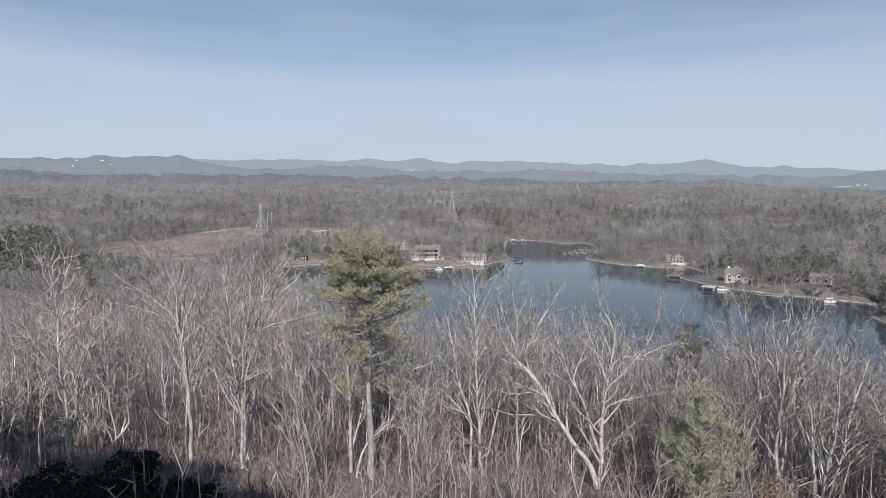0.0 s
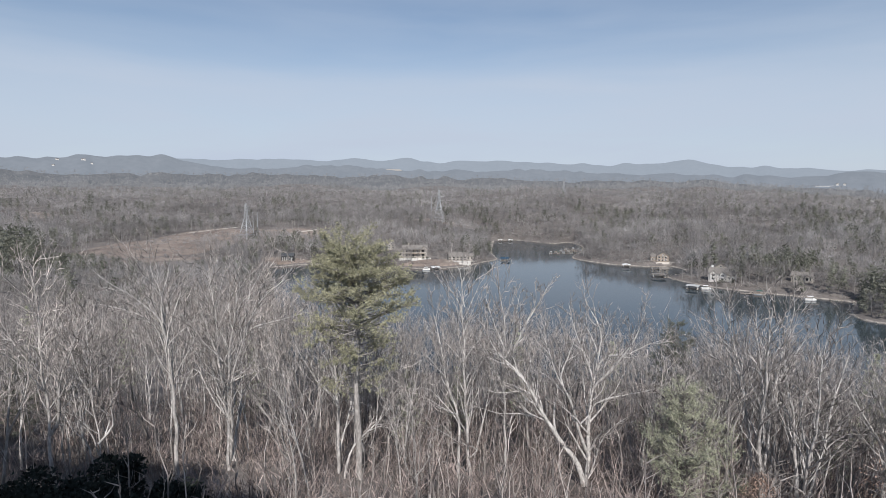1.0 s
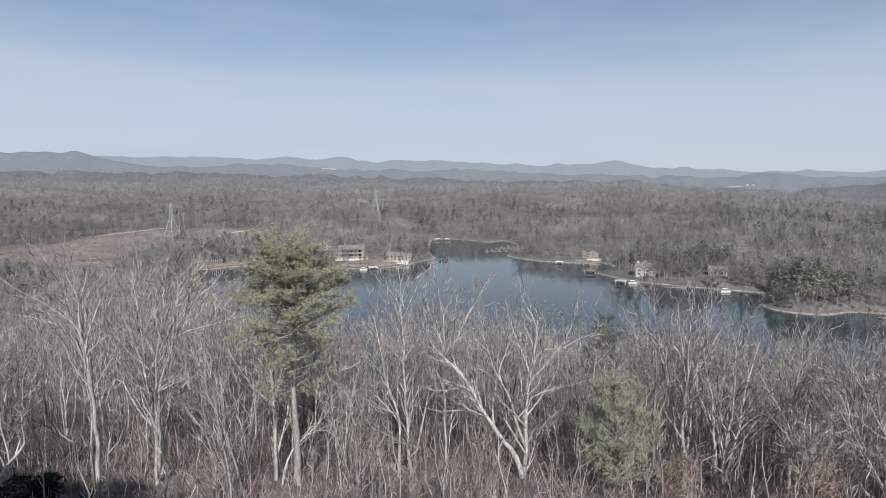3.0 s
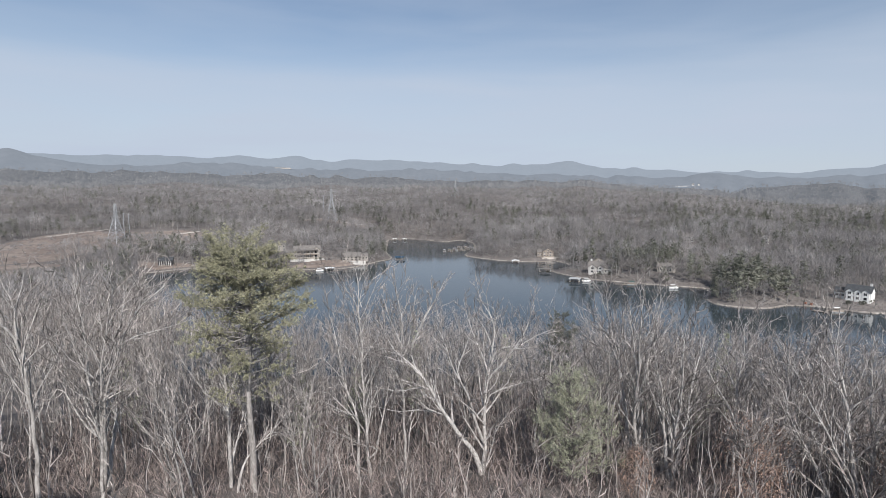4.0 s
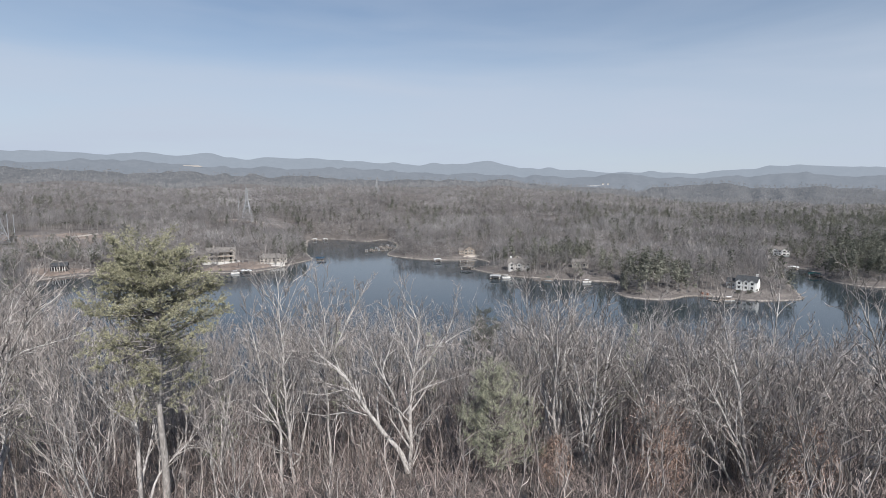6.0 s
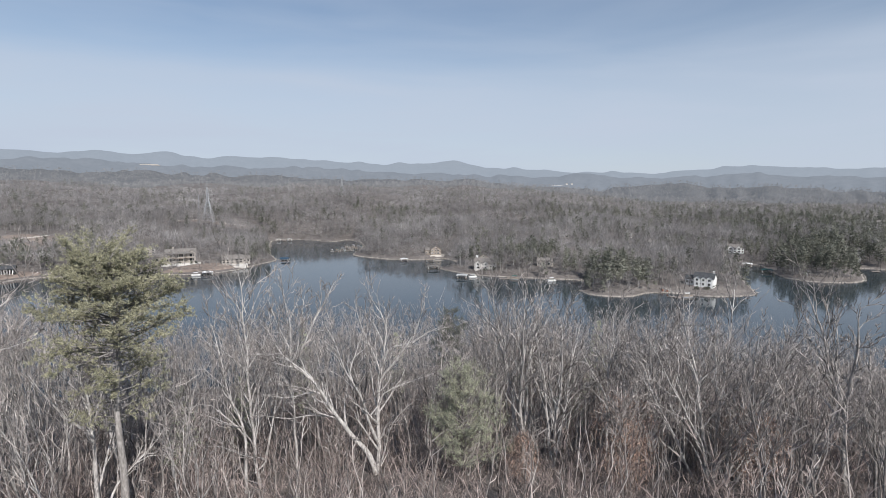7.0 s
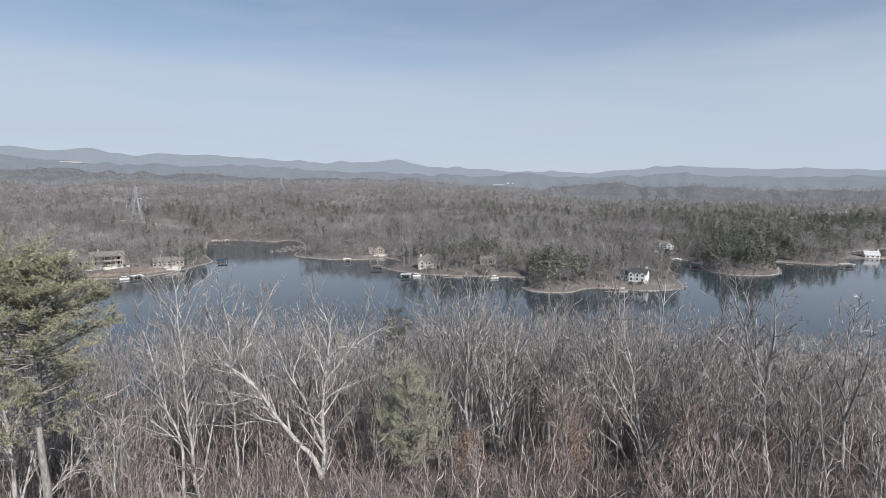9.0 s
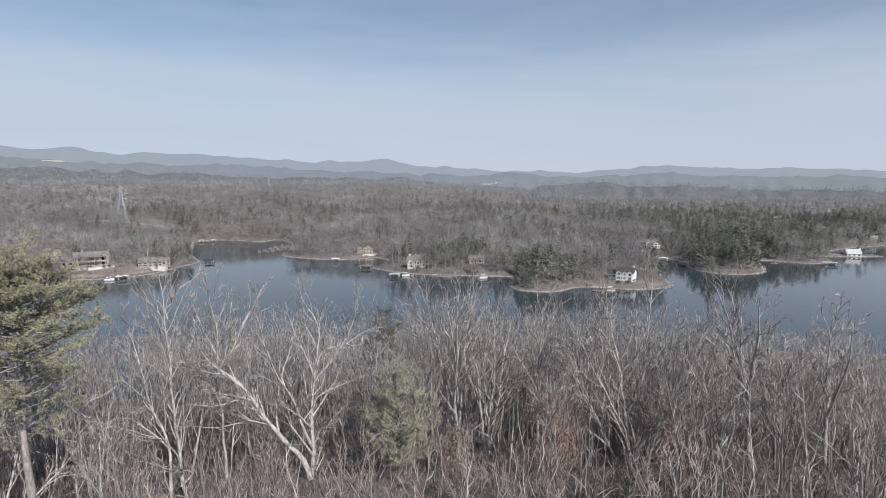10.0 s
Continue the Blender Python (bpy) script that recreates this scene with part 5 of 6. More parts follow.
        (0.08, [(-0.7, 41.0), (-2.4, 44.0), (-3.6, 48.2)]),
        (0.07, [(0.4, 42.0), (-0.5, 46.2), (-0.4, 50.0)]),
    ]),
    (47.2, 70, [
        (0.16, [(0.0, 29.0), (-0.4, 36.0), (0.3, 41.5), (0.1, 46.6), (0.9, 51.4)]),
        (0.12, [(0.2, 37.0), (2.2, 41.8), (2.8, 46.5), (4.0, 49.8)]),
        (0.12, [(-0.3, 35.0), (-2.0, 40.6), (-2.6, 45.4), (-3.8, 50.0)]),
        (0.08, [(0.2, 44.0), (-1.2, 48.0), (-1.2, 51.6)]),
    ]),
]
HERO_LABELS = ("tall leafless tree with forked grey trunk", "tall pale-barked tree with long arching side limbs", "slender white-barked young tree forked low",
               "many-stemmed leafless tree with crooked pale limbs", "leafless tree with broken crooked limbs beside the pine", "leaning pale limb stub beside the pine trunk",
               "tall whitish leafless tree reaching above the lake", "rounded leafless tree with pale spreading twigs", "broad low-forked oak with long pale limbs",
               "clump of tall straight pale stems", "slender leafless trees with upright forks", "broad clump of grey stems with fine twigs",
               "leafless tree with stout dark limbs against the water", "slender forked leafless tree beside the lake view",
               "white-barked leafless clump with upright stems", "leafless hardwood with grey forked limbs")


def at_ground(az, dist, turn=0.0):
    x, y = polar(az, dist)
    return pose(x, y, land_at(x, y), 0, 0, turn)


def plant_standing_trees():
    for i, (az, dist, limbs) in enumerate(HERO_LINES):
        hero_tree(az, dist, limbs, 700 + i, HERO_LABELS[i], M_BARK_GREY if i in (0, 12, 13) else None)
    tufted_pine(31, 27.4, ((10.0, 15.5, 14, 4.2, 5.0, 5.2), (14.5, 18.5, 18, 4.8, 5.8, 5.8), (18.0, 22.0, 28, 6.6, 6.6, 7.2), (21.5, 24.8, 36, 6.4, 5.8, 8.6), (24.3, 27.1, 42, 5.4, 4.0, 9.4)),
                M_PINE, "tall old pine with a broad ragged yellow-green crown", at_ground(-8.05, 62), 0.42, M_BARK_GREY, tuft=0.31, blades=13, width=0.026, rise=0.16)
    HEROES.append((-8, 62, 4.5))
    tufted_pine(37, 13.6, ((1.5, 6.0, 32, 6.0, 5.4, 4.6), (6.0, 10.0, 30, 5.2, 3.8, 4.6), (10.0, 13.4, 22, 3.4, 1.4, 4.6)),
                M_CEDAR, "soft grey-green young white pine with open ascending boughs", at_ground(26.6, 58), 0.14, M_BARK_DARK, tuft=0.42, blades=8, width=0.02, rise=0.5, feather=True)
    HEROES.append((26.6, 58, 4.5))
    tufted_pine(41, 20.5, ((11.0, 16.5, 20, 3.2, 3.2, 4.0), (16.5, 20.2, 18, 2.8, 1.2, 5.0)), M_FAR_PINE, "small dark green pine top among bare crowns", at_ground(25.2, 84), 0.16, M_BARK_DARK)
    for seed, az, dist, h in ((43, 9.5, 96, 19), (44, 19.5, 108, 17), (46, 41.0, 100, 17), (47, -37, 118, 19), (48, 3.0, 92, 13), (50, -2.6, 78, 14), (51, 38.5, 82, 13), (52, -19, 92, 15), (49, -30, 130, 17)):
        conifer("pine_tree", seed, h, lambda s, a: 0.4 + 3.2 * (1 - s) ** 0.8, 0.2, 22, 4, 1.9, 12, 0.4, 0.045, M_CEDAR,
                "young evergreen showing dull green between bare trees", at_ground(az, dist), 0.12, bark=M_BARK_DARK)
    for seed, az, dist, h in ((61, -41.5, 82, 12), (62, -38.0, 95, 13), (63, -43.5, 96, 14), (64, -33.5, 104, 13)):
        conifer("pine_tree", seed, h, lambda s, a: 0.5 + 3.6 * (1 - s) ** 0.8, 0.15, 22, 5, 2.2, 13, 0.42, 0.05, M_FAR_PINE,
                "dark green evergreen half hidden by bare trees", at_ground(az, dist), 0.12, bark=M_BARK_DARK)
    # dark-leaved thicket added to fill in a patch of shadow on the slope
    for i, (az, dist, h, w) in enumerate(((-40, 50, 7.4, 6.5), (-35.5, 53, 7.6, 6.0), (-31.9, 55, 8.4, 3.8), (-29.0, 51, 4.8, 4.2), (-37, 46, 6.6, 6.0), (-33, 47, 6.2, 5.5), (-43.5, 48, 7.4, 6.0),
                                          (-30.5, 46, 4.8, 5.0), (-27.4, 51, 4.2, 3.6), (-38.5, 55, 7.8, 6.0), (-34.5, 43, 4.6, 6.0), (-39.5, 42, 5.0, 6.5), (-29.5, 43, 3.4, 5.0), (-36.5, 39, 4.6, 6.0), (-31.5, 39, 3.6, 5.5), (-41.5, 38, 5.0, 6.0), (-44, 42, 5.6, 6.5), (-38.3, 50, 6.6, 6.0), (-34, 50, 6.4, 5.0), (-26.6, 47, 2.8, 4.5))):
        shrub(800 + i, h * 0.84, w, at_ground(az, dist, 40 * i), M_LAUREL, "dense dark evergreen thicket filling in a patch of shadow", 3600, 0.4)
    HEROES.append((-36, 58, 9.5))
    # unseen tall evergreens added beside the viewpoint only to shade the thicket
    for i, (x, y, h, w) in enumerate(((-37, 10, 44, 5.0), (-30, 11, 42, 5.0), (-24, 10, 39, 4.6), (-27, 6, 46, 5.0), (-33.5, 6, 46, 5.0), (-18.5, 9, 36, 4.0), (-46, 11, 46, 6.0), (-56, 12, 46, 6.0))):
        tall = shrub(870 + i, h, w, pose(x, y, land_at(x, y), 0, 0, 50 * i), M_LAUREL, "unseen tall evergreen added to shade the slope", 5200, 1.5)
        tall.name = "evergreen_tree"
        tagged(tall, category="tree", group="evergreens beside the viewpoint")
    for i, (az, dist, h) in enumerate(((43.5, 58, 10.5), (45.5, 61, 9.5), (44.6, 55, 8.0), (57.0, 60, 8.5), (55.2, 66, 9.0), (33.5, 57, 6.0))):
        leafy_sapling(850 + i, h, at_ground(az, dist, 70 * i), "young beech holding rusty brown dead leaves")


# ---------------------------------------------------------------- houses, docks and boats across the lake
def facing(x, y, turn=0.0, z=None):
    """A pose at a place on the land whose front (-y) looks towards the near hill."""
    return pose(x, y, land_at(x, y) if z is None else z, 0, 0, -math.degrees(math.atan2(x, y)) + turn)


def gable_roof(w, d, z, rise, over=0.6, thick=0.25, along="x"):
    """Two slopes with thickness and eaves, ridge along x or y."""
    s = Soup()
    if along == "y":
        w, d = d, w
    a, b = w / 2 + over, d / 2 + over
    drop = rise * over / (d / 2)
    prof = [(-b, z - drop), (0, z + rise), (b, z - drop), (b, z - drop + thick), (0, z + rise + thick), (-b, z - drop + thick)]
    vs = [(x, y, q) if along == "x" else (y, x, q) for x in (-a, a) for y, q in prof]
    s.add(vs, [(0, 1, 7, 6), (1, 2, 8, 7), (2, 3, 9, 8), (3, 4, 10, 9), (4, 5, 11, 10), (5, 0, 6, 11), (0, 5, 4, 1), (1, 4, 3, 2), (6, 7, 10, 11), (7, 8, 9, 10)])
    return s


def gable_wall(w, d, h, rise, along="x"):
    s = Soup()
    if along == "y":
        a, b = d / 2, w / 2
    else:
        a, b = w / 2, d / 2
    prof = [(-b, -1.5), (b, -1.5), (b, h), (0, h + rise), (-b, h)]
    vs = [(x, y, q) if along == "x" else (y, x, q) for x in (-a, a) for y, q in prof]
    s.add(vs, [(0, 1, 2, 3, 4), (9, 8, 7, 6, 5), (0, 5, 6, 1), (1, 6, 7, 2), (2, 7, 8, 3), (3, 8, 9, 4), (4, 9, 5, 0)])
    return s


def window(parent, x, y, z, w, h, wide=0.12, trim=None):
    f = Soup()
    for dx, dz, sx, sz in ((-w / 2, 0, wide, h + wide), (w / 2, 0, wide, h + wide), (0, -h / 2, w, wide), (0, h / 2, w, wide), (0, 0, wide * 0.5, h)):
        f.box((x + dx, y - 0.05, z + dz), (sx, 0.16, sz))
    win = part("window", f, trim or M_WHITE, parent)
    g = Soup()
    g.box((x, y - 0.02, z), (w - 0.05, 0.06, h - 0.05))
    part("pane", g, M_GLASS, win)
    return win


def house(label, x, y, w, d, h, rise, wall, roof, turn=0.0, along="x", storeys=2, windows=4, porch=0, chimney=None, wing=None, base=None, gable=None, trim=None, lawn=False, size=0.85, view=16):
    """A lake house: walls, roof, rows of windows, and where wanted a porch on posts, a chimney, a side wing, a front gable."""
    ob = thing("house", label, "house", "lake houses", facing(x, y, turn))
    ob.location.z += 0.3
    if base:
        b = Soup()
        b.box((0, -0.3, -0.6), (w + 1.2, d + 1.4, 2.4))
        part("foundation", b, base, ob, "rough stone foundation")
        b = Soup()
        b.box((0, -d / 2 - 3.4, -1.9), (w + 7, 5.5, 3.6))
        b.box((w * 0.2, -d / 2 - 7.6, -2.9), (w * 0.7, 3.4, 3.2))
        for k in range(9):
            b.box((-w / 2 - 2 + k * (w + 4) / 8, -d / 2 - 6.0, 0.25), (0.5, 0.5, 0.9))
        part("terrace", b, M_CREAM, ob, "pale stone terrace wall")
    lift = 0.7 if base else 0.0
    part("wall", gable_wall(w, d, h + lift, rise, along), wall, ob)
    rf = part("roof", gable_roof(w, d, h + lift, rise, along=along), roof, ob)
    sh = h / storeys
    for s in range(storeys):
        for i in range(windows):
            window(ob, (i + 0.5) / windows * w - w / 2, -d / 2, lift + sh * (s + 0.52), min(w / windows * 0.55, 2.0), sh * 0.55, trim=trim)
    if along == "y":
        window(ob, 0, -d / 2, lift + h + rise * 0.3, min(w * 0.2, 1.6), rise * 0.35, trim=trim)
    if porch:
        p = Soup()
        p.box((0, -d / 2 - porch / 2, lift + sh * (storeys - 1) - 0.15), (w * 0.8, porch, 0.3))
        part("deck", p, M_TIMBER, ob)
        n = 6
        for i in range(n):
            c = Soup()
            c.box(((i / (n - 1) - 0.5) * w * 0.76, -d / 2 - porch + 0.3, (lift + h - 1.0) / 2 - 0.5), (0.45, 0.45, lift + h + 1.0))
            part("post", c, trim or M_WHITE, ob)
        r = Soup()
        r.add([(-w * 0.42, -d / 2 - porch - 0.4, lift + h), (w * 0.42, -d / 2 - porch - 0.4, lift + h), (w * 0.42, -d / 2 + 0.3, lift + h + 0.9), (-w * 0.42, -d / 2 + 0.3, lift + h + 0.9),
               (-w * 0.42, -d / 2 - porch - 0.4, lift + h + 0.25), (w * 0.42, -d / 2 - porch - 0.4, lift + h + 0.25), (w * 0.42, -d / 2 + 0.3, lift + h + 1.15), (-w * 0.42, -d / 2 + 0.3, lift + h + 1.15)],
              [(3, 2, 1, 0), (4, 5, 6, 7), (0, 1, 5, 4), (1, 2, 6, 5), (2, 3, 7, 6), (3, 0, 4, 7)])
        part("porch_roof", r, roof, ob)
    for gx, gw in gable or ():
        g = gable_wall(gw, d * 0.5, h + lift - 0.2, gw * 0.42, "y")
        g.v = [(px + gx, py - d * 0.32, pz) for px, py, pz in g.v]
        bay = part("bay", g, wall, ob)
        g = gable_roof(gw, d * 0.5, h + lift - 0.2, gw * 0.42, 0.4, 0.2, "y")
        g.v = [(px + gx, py - d * 0.32, pz) for px, py, pz in g.v]
        part("bay_roof", g, roof, bay)
        for s in range(storeys):
            window(bay, gx, -d * 0.57, lift + sh * (s + 0.52), gw * 0.45, sh * 0.6, trim=trim)
    if wing:
        side, ww, wh = wing
        cx = side * (w / 2 + ww / 2)
        g = gable_wall(ww, d * 0.75, wh + lift, rise * 0.7, "x")
        g.v = [(px + cx, py + 0.5, pz) for px, py, pz in g.v]
        wg = part("wing", g, wall, ob)
        g = gable_roof(ww, d * 0.75, wh + lift, rise * 0.7, 0.4, 0.25, "x")
        g.v = [(px + cx, py + 0.5, pz) for px, py, pz in g.v]
        part("wing_roof", g, roof, wg)
        for i in range(2):
            window(wg, cx + (i - 0.5) * ww * 0.5, 0.5 - d * 0.375, lift + wh * 0.5, ww * 0.22, wh * 0.4, trim=trim)
    if chimney:
        cx, mat = chimney
        c = Soup()
        c.box((cx, 0.4, (h + rise + 1.6) / 2 + lift), (1.3, 1.1, h + rise + 1.6))
        c.box((cx, 0.4, h + rise + 1.7 + lift), (1.6, 1.4, 0.3))
        part("chimney", c, mat, rf)
    LOTS.append((x, y, 0.5 * w + 1.5))
    q = math.hypot(x, y)
    LANES.append(((x, y), (x * (1 - view / q), y * (1 - view / q)), 0.5 * w * size + (3 if lawn else 0)))   # an open view to the water
    ob.scale = (size, size, size)
    return ob


def dock(label, x, y, turn, w, l, roof=None, canopy=0.62, bridge=0.0, name="boat_dock"):
    """A floating dock: deck on floats, posts, where wanted a roof or canvas, and a gangway to the shore."""
    ob = thing(name, label, "dock", "boat docks", facing(x, y, turn, 0.0))
    ob.scale = (0.85, 0.85, 0.8)
    dk = Soup()
    if roof:
        for cx, cy, sx, sy in ((-w * 0.42, 0, w * 0.16, l), (w * 0.42, 0, w * 0.16, l), (0, l * 0.42, w, l * 0.16)):
            dk.box((cx, cy, 0.55), (sx, sy, 0.22))
    else:
        dk.box((0, 0, 0.5), (w, l, 0.22))
    part("deck", dk, M_TIMBER, ob)
    for sx in (-1, 1):
        for sy in (-0.35, 0.0, 0.35):
            f = Soup()
            f.box((sx * w * 0.42, sy * l, 0.18), (w * 0.14, l * 0.22, 0.52))
            part("float", f, M_FLOAT, ob)
    if roof:
        for sx in (-1, 1):
            for sy in (-0.45, 0.0, 0.45):
                p = Soup()
                p.tube([Vector((sx * w * 0.44, sy * l, 0.6)), Vector((sx * w * 0.44, sy * l, 3.3))], [0.11, 0.11], 6)
                part("post", p, M_WHITE, ob)
        part("canopy", gable_roof(w, l, 3.2, canopy, 0.5, 0.3, "y"), roof, ob)
    if bridge:
        g = Soup()
        g.box((w * 0.3, l / 2 + bridge / 2, 0.85), (1.3, bridge, 0.14))
        for sx in (-0.6, 0.6):
            g.box((w * 0.3 + sx, l / 2 + bridge / 2, 1.35), (0.07, bridge, 0.07))
            for k in range(4):
                g.box((w * 0.3 + sx, l / 2 + bridge * (k + 0.5) / 4, 1.1), (0.07, 0.07, 0.55))
        part("gangway", g, M_TIMBER, ob)
    return ob


def pontoon_boat(label, x, y, turn, hull, canvas):
    """A pontoon boat: two tubes, deck, rails, seats and a canvas top on bows."""
    ob = thing("pontoon_boat", label, "boat", "moored boats", facing(x, y, turn, 0.0))
    for sy in (-0.9, 0.9):
        t = Soup()
        t.tube([Vector((-3.6, sy, 0.45)), Vector((-3.2, sy, 0.25)), Vector((2.6, sy, 0.25)), Vector((3.6, sy, 0.6))], [0.1, 0.36, 0.36, 0.06], 8)
        part("pontoon", t, M_STEEL, ob)
    d = Soup()
    d.box((0, 0, 0.68), (6.8, 2.5, 0.14))
    part("deck", d, M_TIMBER, ob)
    for sy in (-1.2, 1.2):
        r = Soup()
        r.box((0, sy, 1.1), (6.4, 0.06, 0.7))
        part("side_panel", r, hull, ob)
    for sx in (-2.4, 1.8):
        s = Soup()
        s.box((sx, 0, 1.0), (1.2, 2.1, 0.5))
        s.box((sx - 0.5, 0, 1.35), (0.25, 2.1, 0.5))
        part("seat", s, hull, ob)
    for sx in (-1.6, 1.0):
        b = Soup()
        b.tube([Vector((sx, -1.15, 1.4)), Vector((sx, -1.0, 2.7)), Vector((sx, 1.0, 2.7)), Vector((sx, 1.15, 1.4))], [0.05] * 4, 5)
        part("canopy_bow", b, M_STEEL, ob)
    c = Soup()
    c.add([(-2.0, -1.2, 2.7), (1.5, -1.2, 2.7), (1.5, 0, 2.95), (-2.0, 0, 2.95), (1.5, 1.2, 2.7), (-2.0, 1.2, 2.7),
           (-2.0, -1.2, 2.78), (1.5, -1.2, 2.78), (1.5, 0, 3.03), (-2.0, 0, 3.03), (1.5, 1.2, 2.78), (-2.0, 1.2, 2.78)],
          [(0, 1, 2, 3), (3, 2, 4, 5), (6, 9, 8, 7), (9, 11, 10, 8), (0, 6, 7, 1), (5, 4, 10, 11), (0, 3, 9, 6), (3, 5, 11, 9), (1, 7, 8, 2), (2, 8, 10, 4)])
    part("canopy", c, canvas, ob)
    return ob


def build_lake_side():
    house("large tan lake house with grey roof and tall porch columns", -15, 522, 24, 12, 7.5, 3.6, M_STONE, M_ROOF, porch=3.5, windows=6, wing=(-1, 9, 5.0), base=M_ROCK, gable=((8.5, 7), (-8, 5)), chimney=(-6, M_STONE), lawn=True, trim=M_STONE, size=1.0, view=48)
    house("tan house with low grey roof behind bare trees", 26, 513, 20, 11, 4.0, 3.6, M_STONE, M_ROOF, 6, windows=5, wing=(1, 7, 4.0), base=M_ROCK, trim=M_STONE, size=0.9, view=40)
    house("pale small house with steep roof in the trees", -42, 565, 10, 9, 6, 3.6, M_STONE, M_ROOF, 10, along="y", windows=2, view=30)
    house("dark boat house with black roof and white posts", -138, 519, 12, 8, 4.2, 2.4, M_DARK, M_ROOF_DARK, -8, windows=3, storeys=1, porch=2.4, size=0.95, view=30)
    house("brown timber house with white gable trim", 222, 503, 12, 10, 6.2, 3.4, M_TIMBER, M_ROOF, 8, along="y", windows=3, gable=((2.5, 4.5),), wing=(-1, 6, 5.0), size=0.9, view=34)
    house("pale gabled house with grey roof above the bank", 216, 391, 13, 10, 5.6, 3.8, M_CREAM, M_ROOF, -10, windows=4, chimney=(-5, M_WHITE), gable=((-3, 5), (3.5, 4)), wing=(1, 5, 4.5), size=0.95, view=40)
    house("pale stone house with grey roof among trees", 232, 420, 12, 9, 5.0, 3.5, M_STONE, M_ROOF, 14, along="y", windows=3, view=30)
    house("grey cottage half hidden by bare trees", 266, 372, 15, 9, 4.5, 3.0, M_STONE, M_ROOF, -6, windows=4, storeys=1, gable=((-4, 4), (4, 4)), view=26)
    house("white two-storey lake house with dark roof and tall white chimney", 313.2, 253.2, 15, 10, 6.4, 3.8, M_WHITE, M_ROOF_DARK, -14, windows=5, chimney=(6.2, M_WHITE), gable=((4.6, 4.4), (0.2, 3.6), (-4.6, 4.2)), wing=(-1, 7, 4.6), lawn=True, size=0.84, view=40)
    house("pale house with white walls above the cove", 494, 367, 17, 10, 5.6, 3.0, M_WHITE, M_ROOF, 4, windows=5, gable=((-4, 5), (4, 5)), size=0.95, view=45)
    house("small pale cottage among grey trees", 406, 362, 11, 8, 4.4, 3.4, M_STONE, M_ROOF_PALE, 10, along="y", windows=2, view=40)
    house("white house showing between distant trees", 452, 471, 9, 8, 7, 3.5, M_CREAM, M_ROOF, -8, along="y", windows=2, view=40)
    house("pale house on the wooded slope", 434, 424, 10, 8, 5, 3.2, M_CREAM, M_ROOF, 12, windows=3, view=40)
    house("pale house high on the wooded slope", 375, 490, 11, 8, 6.5, 3.2, M_STONE, M_ROOF, 5, windows=3, view=40)
    house("white weekend house with stepped deck near the water", 549, 288, 13, 9, 6.2, 2.6, M_WHITE, M_ROOF, 6, windows=4, porch=2.5, size=0.9, view=34)
    house("white boat house with pale grey gambrel roof on a spit", 646, 240, 15, 9, 3.6, 4.6, M_WHITE, M_ROOF_PALE, 24, windows=3, storeys=1, chimney=(7.2, M_WHITE))
    house("long pale house on the far bank", 806, 303, 20, 9, 4.2, 2.4, M_STONE, M_ROOF, 0, windows=6, storeys=1)
    house("white cottage on the far bank", 832, 290, 12, 9, 4.6, 2.8, M_WHITE, M_ROOF, 12, windows=3)
    house("dark-roofed house on the far bank", 770, 330, 12, 9, 4.6, 2.8, M_TIMBER, M_ROOF_DARK, 8, windows=3)

    dock("white-roofed floating boat dock beside the lawn", 5, 472, 12, 8.5, 8, M_WHITE, 0.5, 5)
    pontoon_boat("white pontoon boat moored beside a roofed dock", -3.5, 471, 8, M_WHITE, M_WHITE)
    dock("double boat dock with dark blue canvas roof", 76, 538, 78, 12, 9, M_CANVAS_BLUE, 0.9, 5)
    dock("white-canopied boat dock by the wooded bank", 181, 485, 8, 7.5, 8, M_WHITE, 0.7, 4)
    dock("pale floating platform at the wooded point", 153, 546, 20, 11, 4, None, bridge=4)
    dock("grey roofed double dock in the inlet", 186, 426, 4, 12, 8, M_ROOF, 0.8, 6)
    dock("small brown dock against the bank", 202, 470, 12, 9, 5, M_TIMBER, 0.6, 4)
    dock("white flat-roofed boat dock at the sandy bank", 187, 372, -6, 9, 8, M_ROOF_PALE, 0.35, 5)
    pontoon_boat("white pontoon boat moored below the bank", 196, 371, 15, M_WHITE, M_WHITE)
    dock("low timber dock along the clay bank", 215, 353, 8, 10, 3, None, bridge=3)
    pontoon_boat("dark pontoon boat tied to a low dock", 222, 350, -4, M_TIMBER, M_CANVAS_GREEN)
    pontoon_boat("white and yellow pontoon boat at the bank", 242, 330, 22, M_WHITE, M_WHITE)
    dock("brown timber dock below the white house", 277, 246, -20, 9, 4, None, bridge=6)
    pontoon_boat("small boat beside the timber dock", 285, 243, 30, M_TIMBER, M_WHITE)
    dock("white-roofed dock at the head of the cove", 452, 322, 0, 9, 8, M_WHITE, 0.6, 5)
    dock("green-canopied dock in the shaded cove", 432, 290, 6, 9, 8, M_CANVAS_GREEN, 0.7, 4)
    dock("small brown dock by the point", 520, 254, 10, 7, 5, None, bridge=4)
    dock("cream-roofed boat dock beside the point", 552, 222, 6, 13, 7, M_ROOF_PALE, 0.4, 5)
    for i in range(3):
        dock("small white dock in the far cove", 100 + i * 7, 758 - i * 2, 10 * i, 6, 5, M_WHITE if i != 1 else None, 0.4, 6)
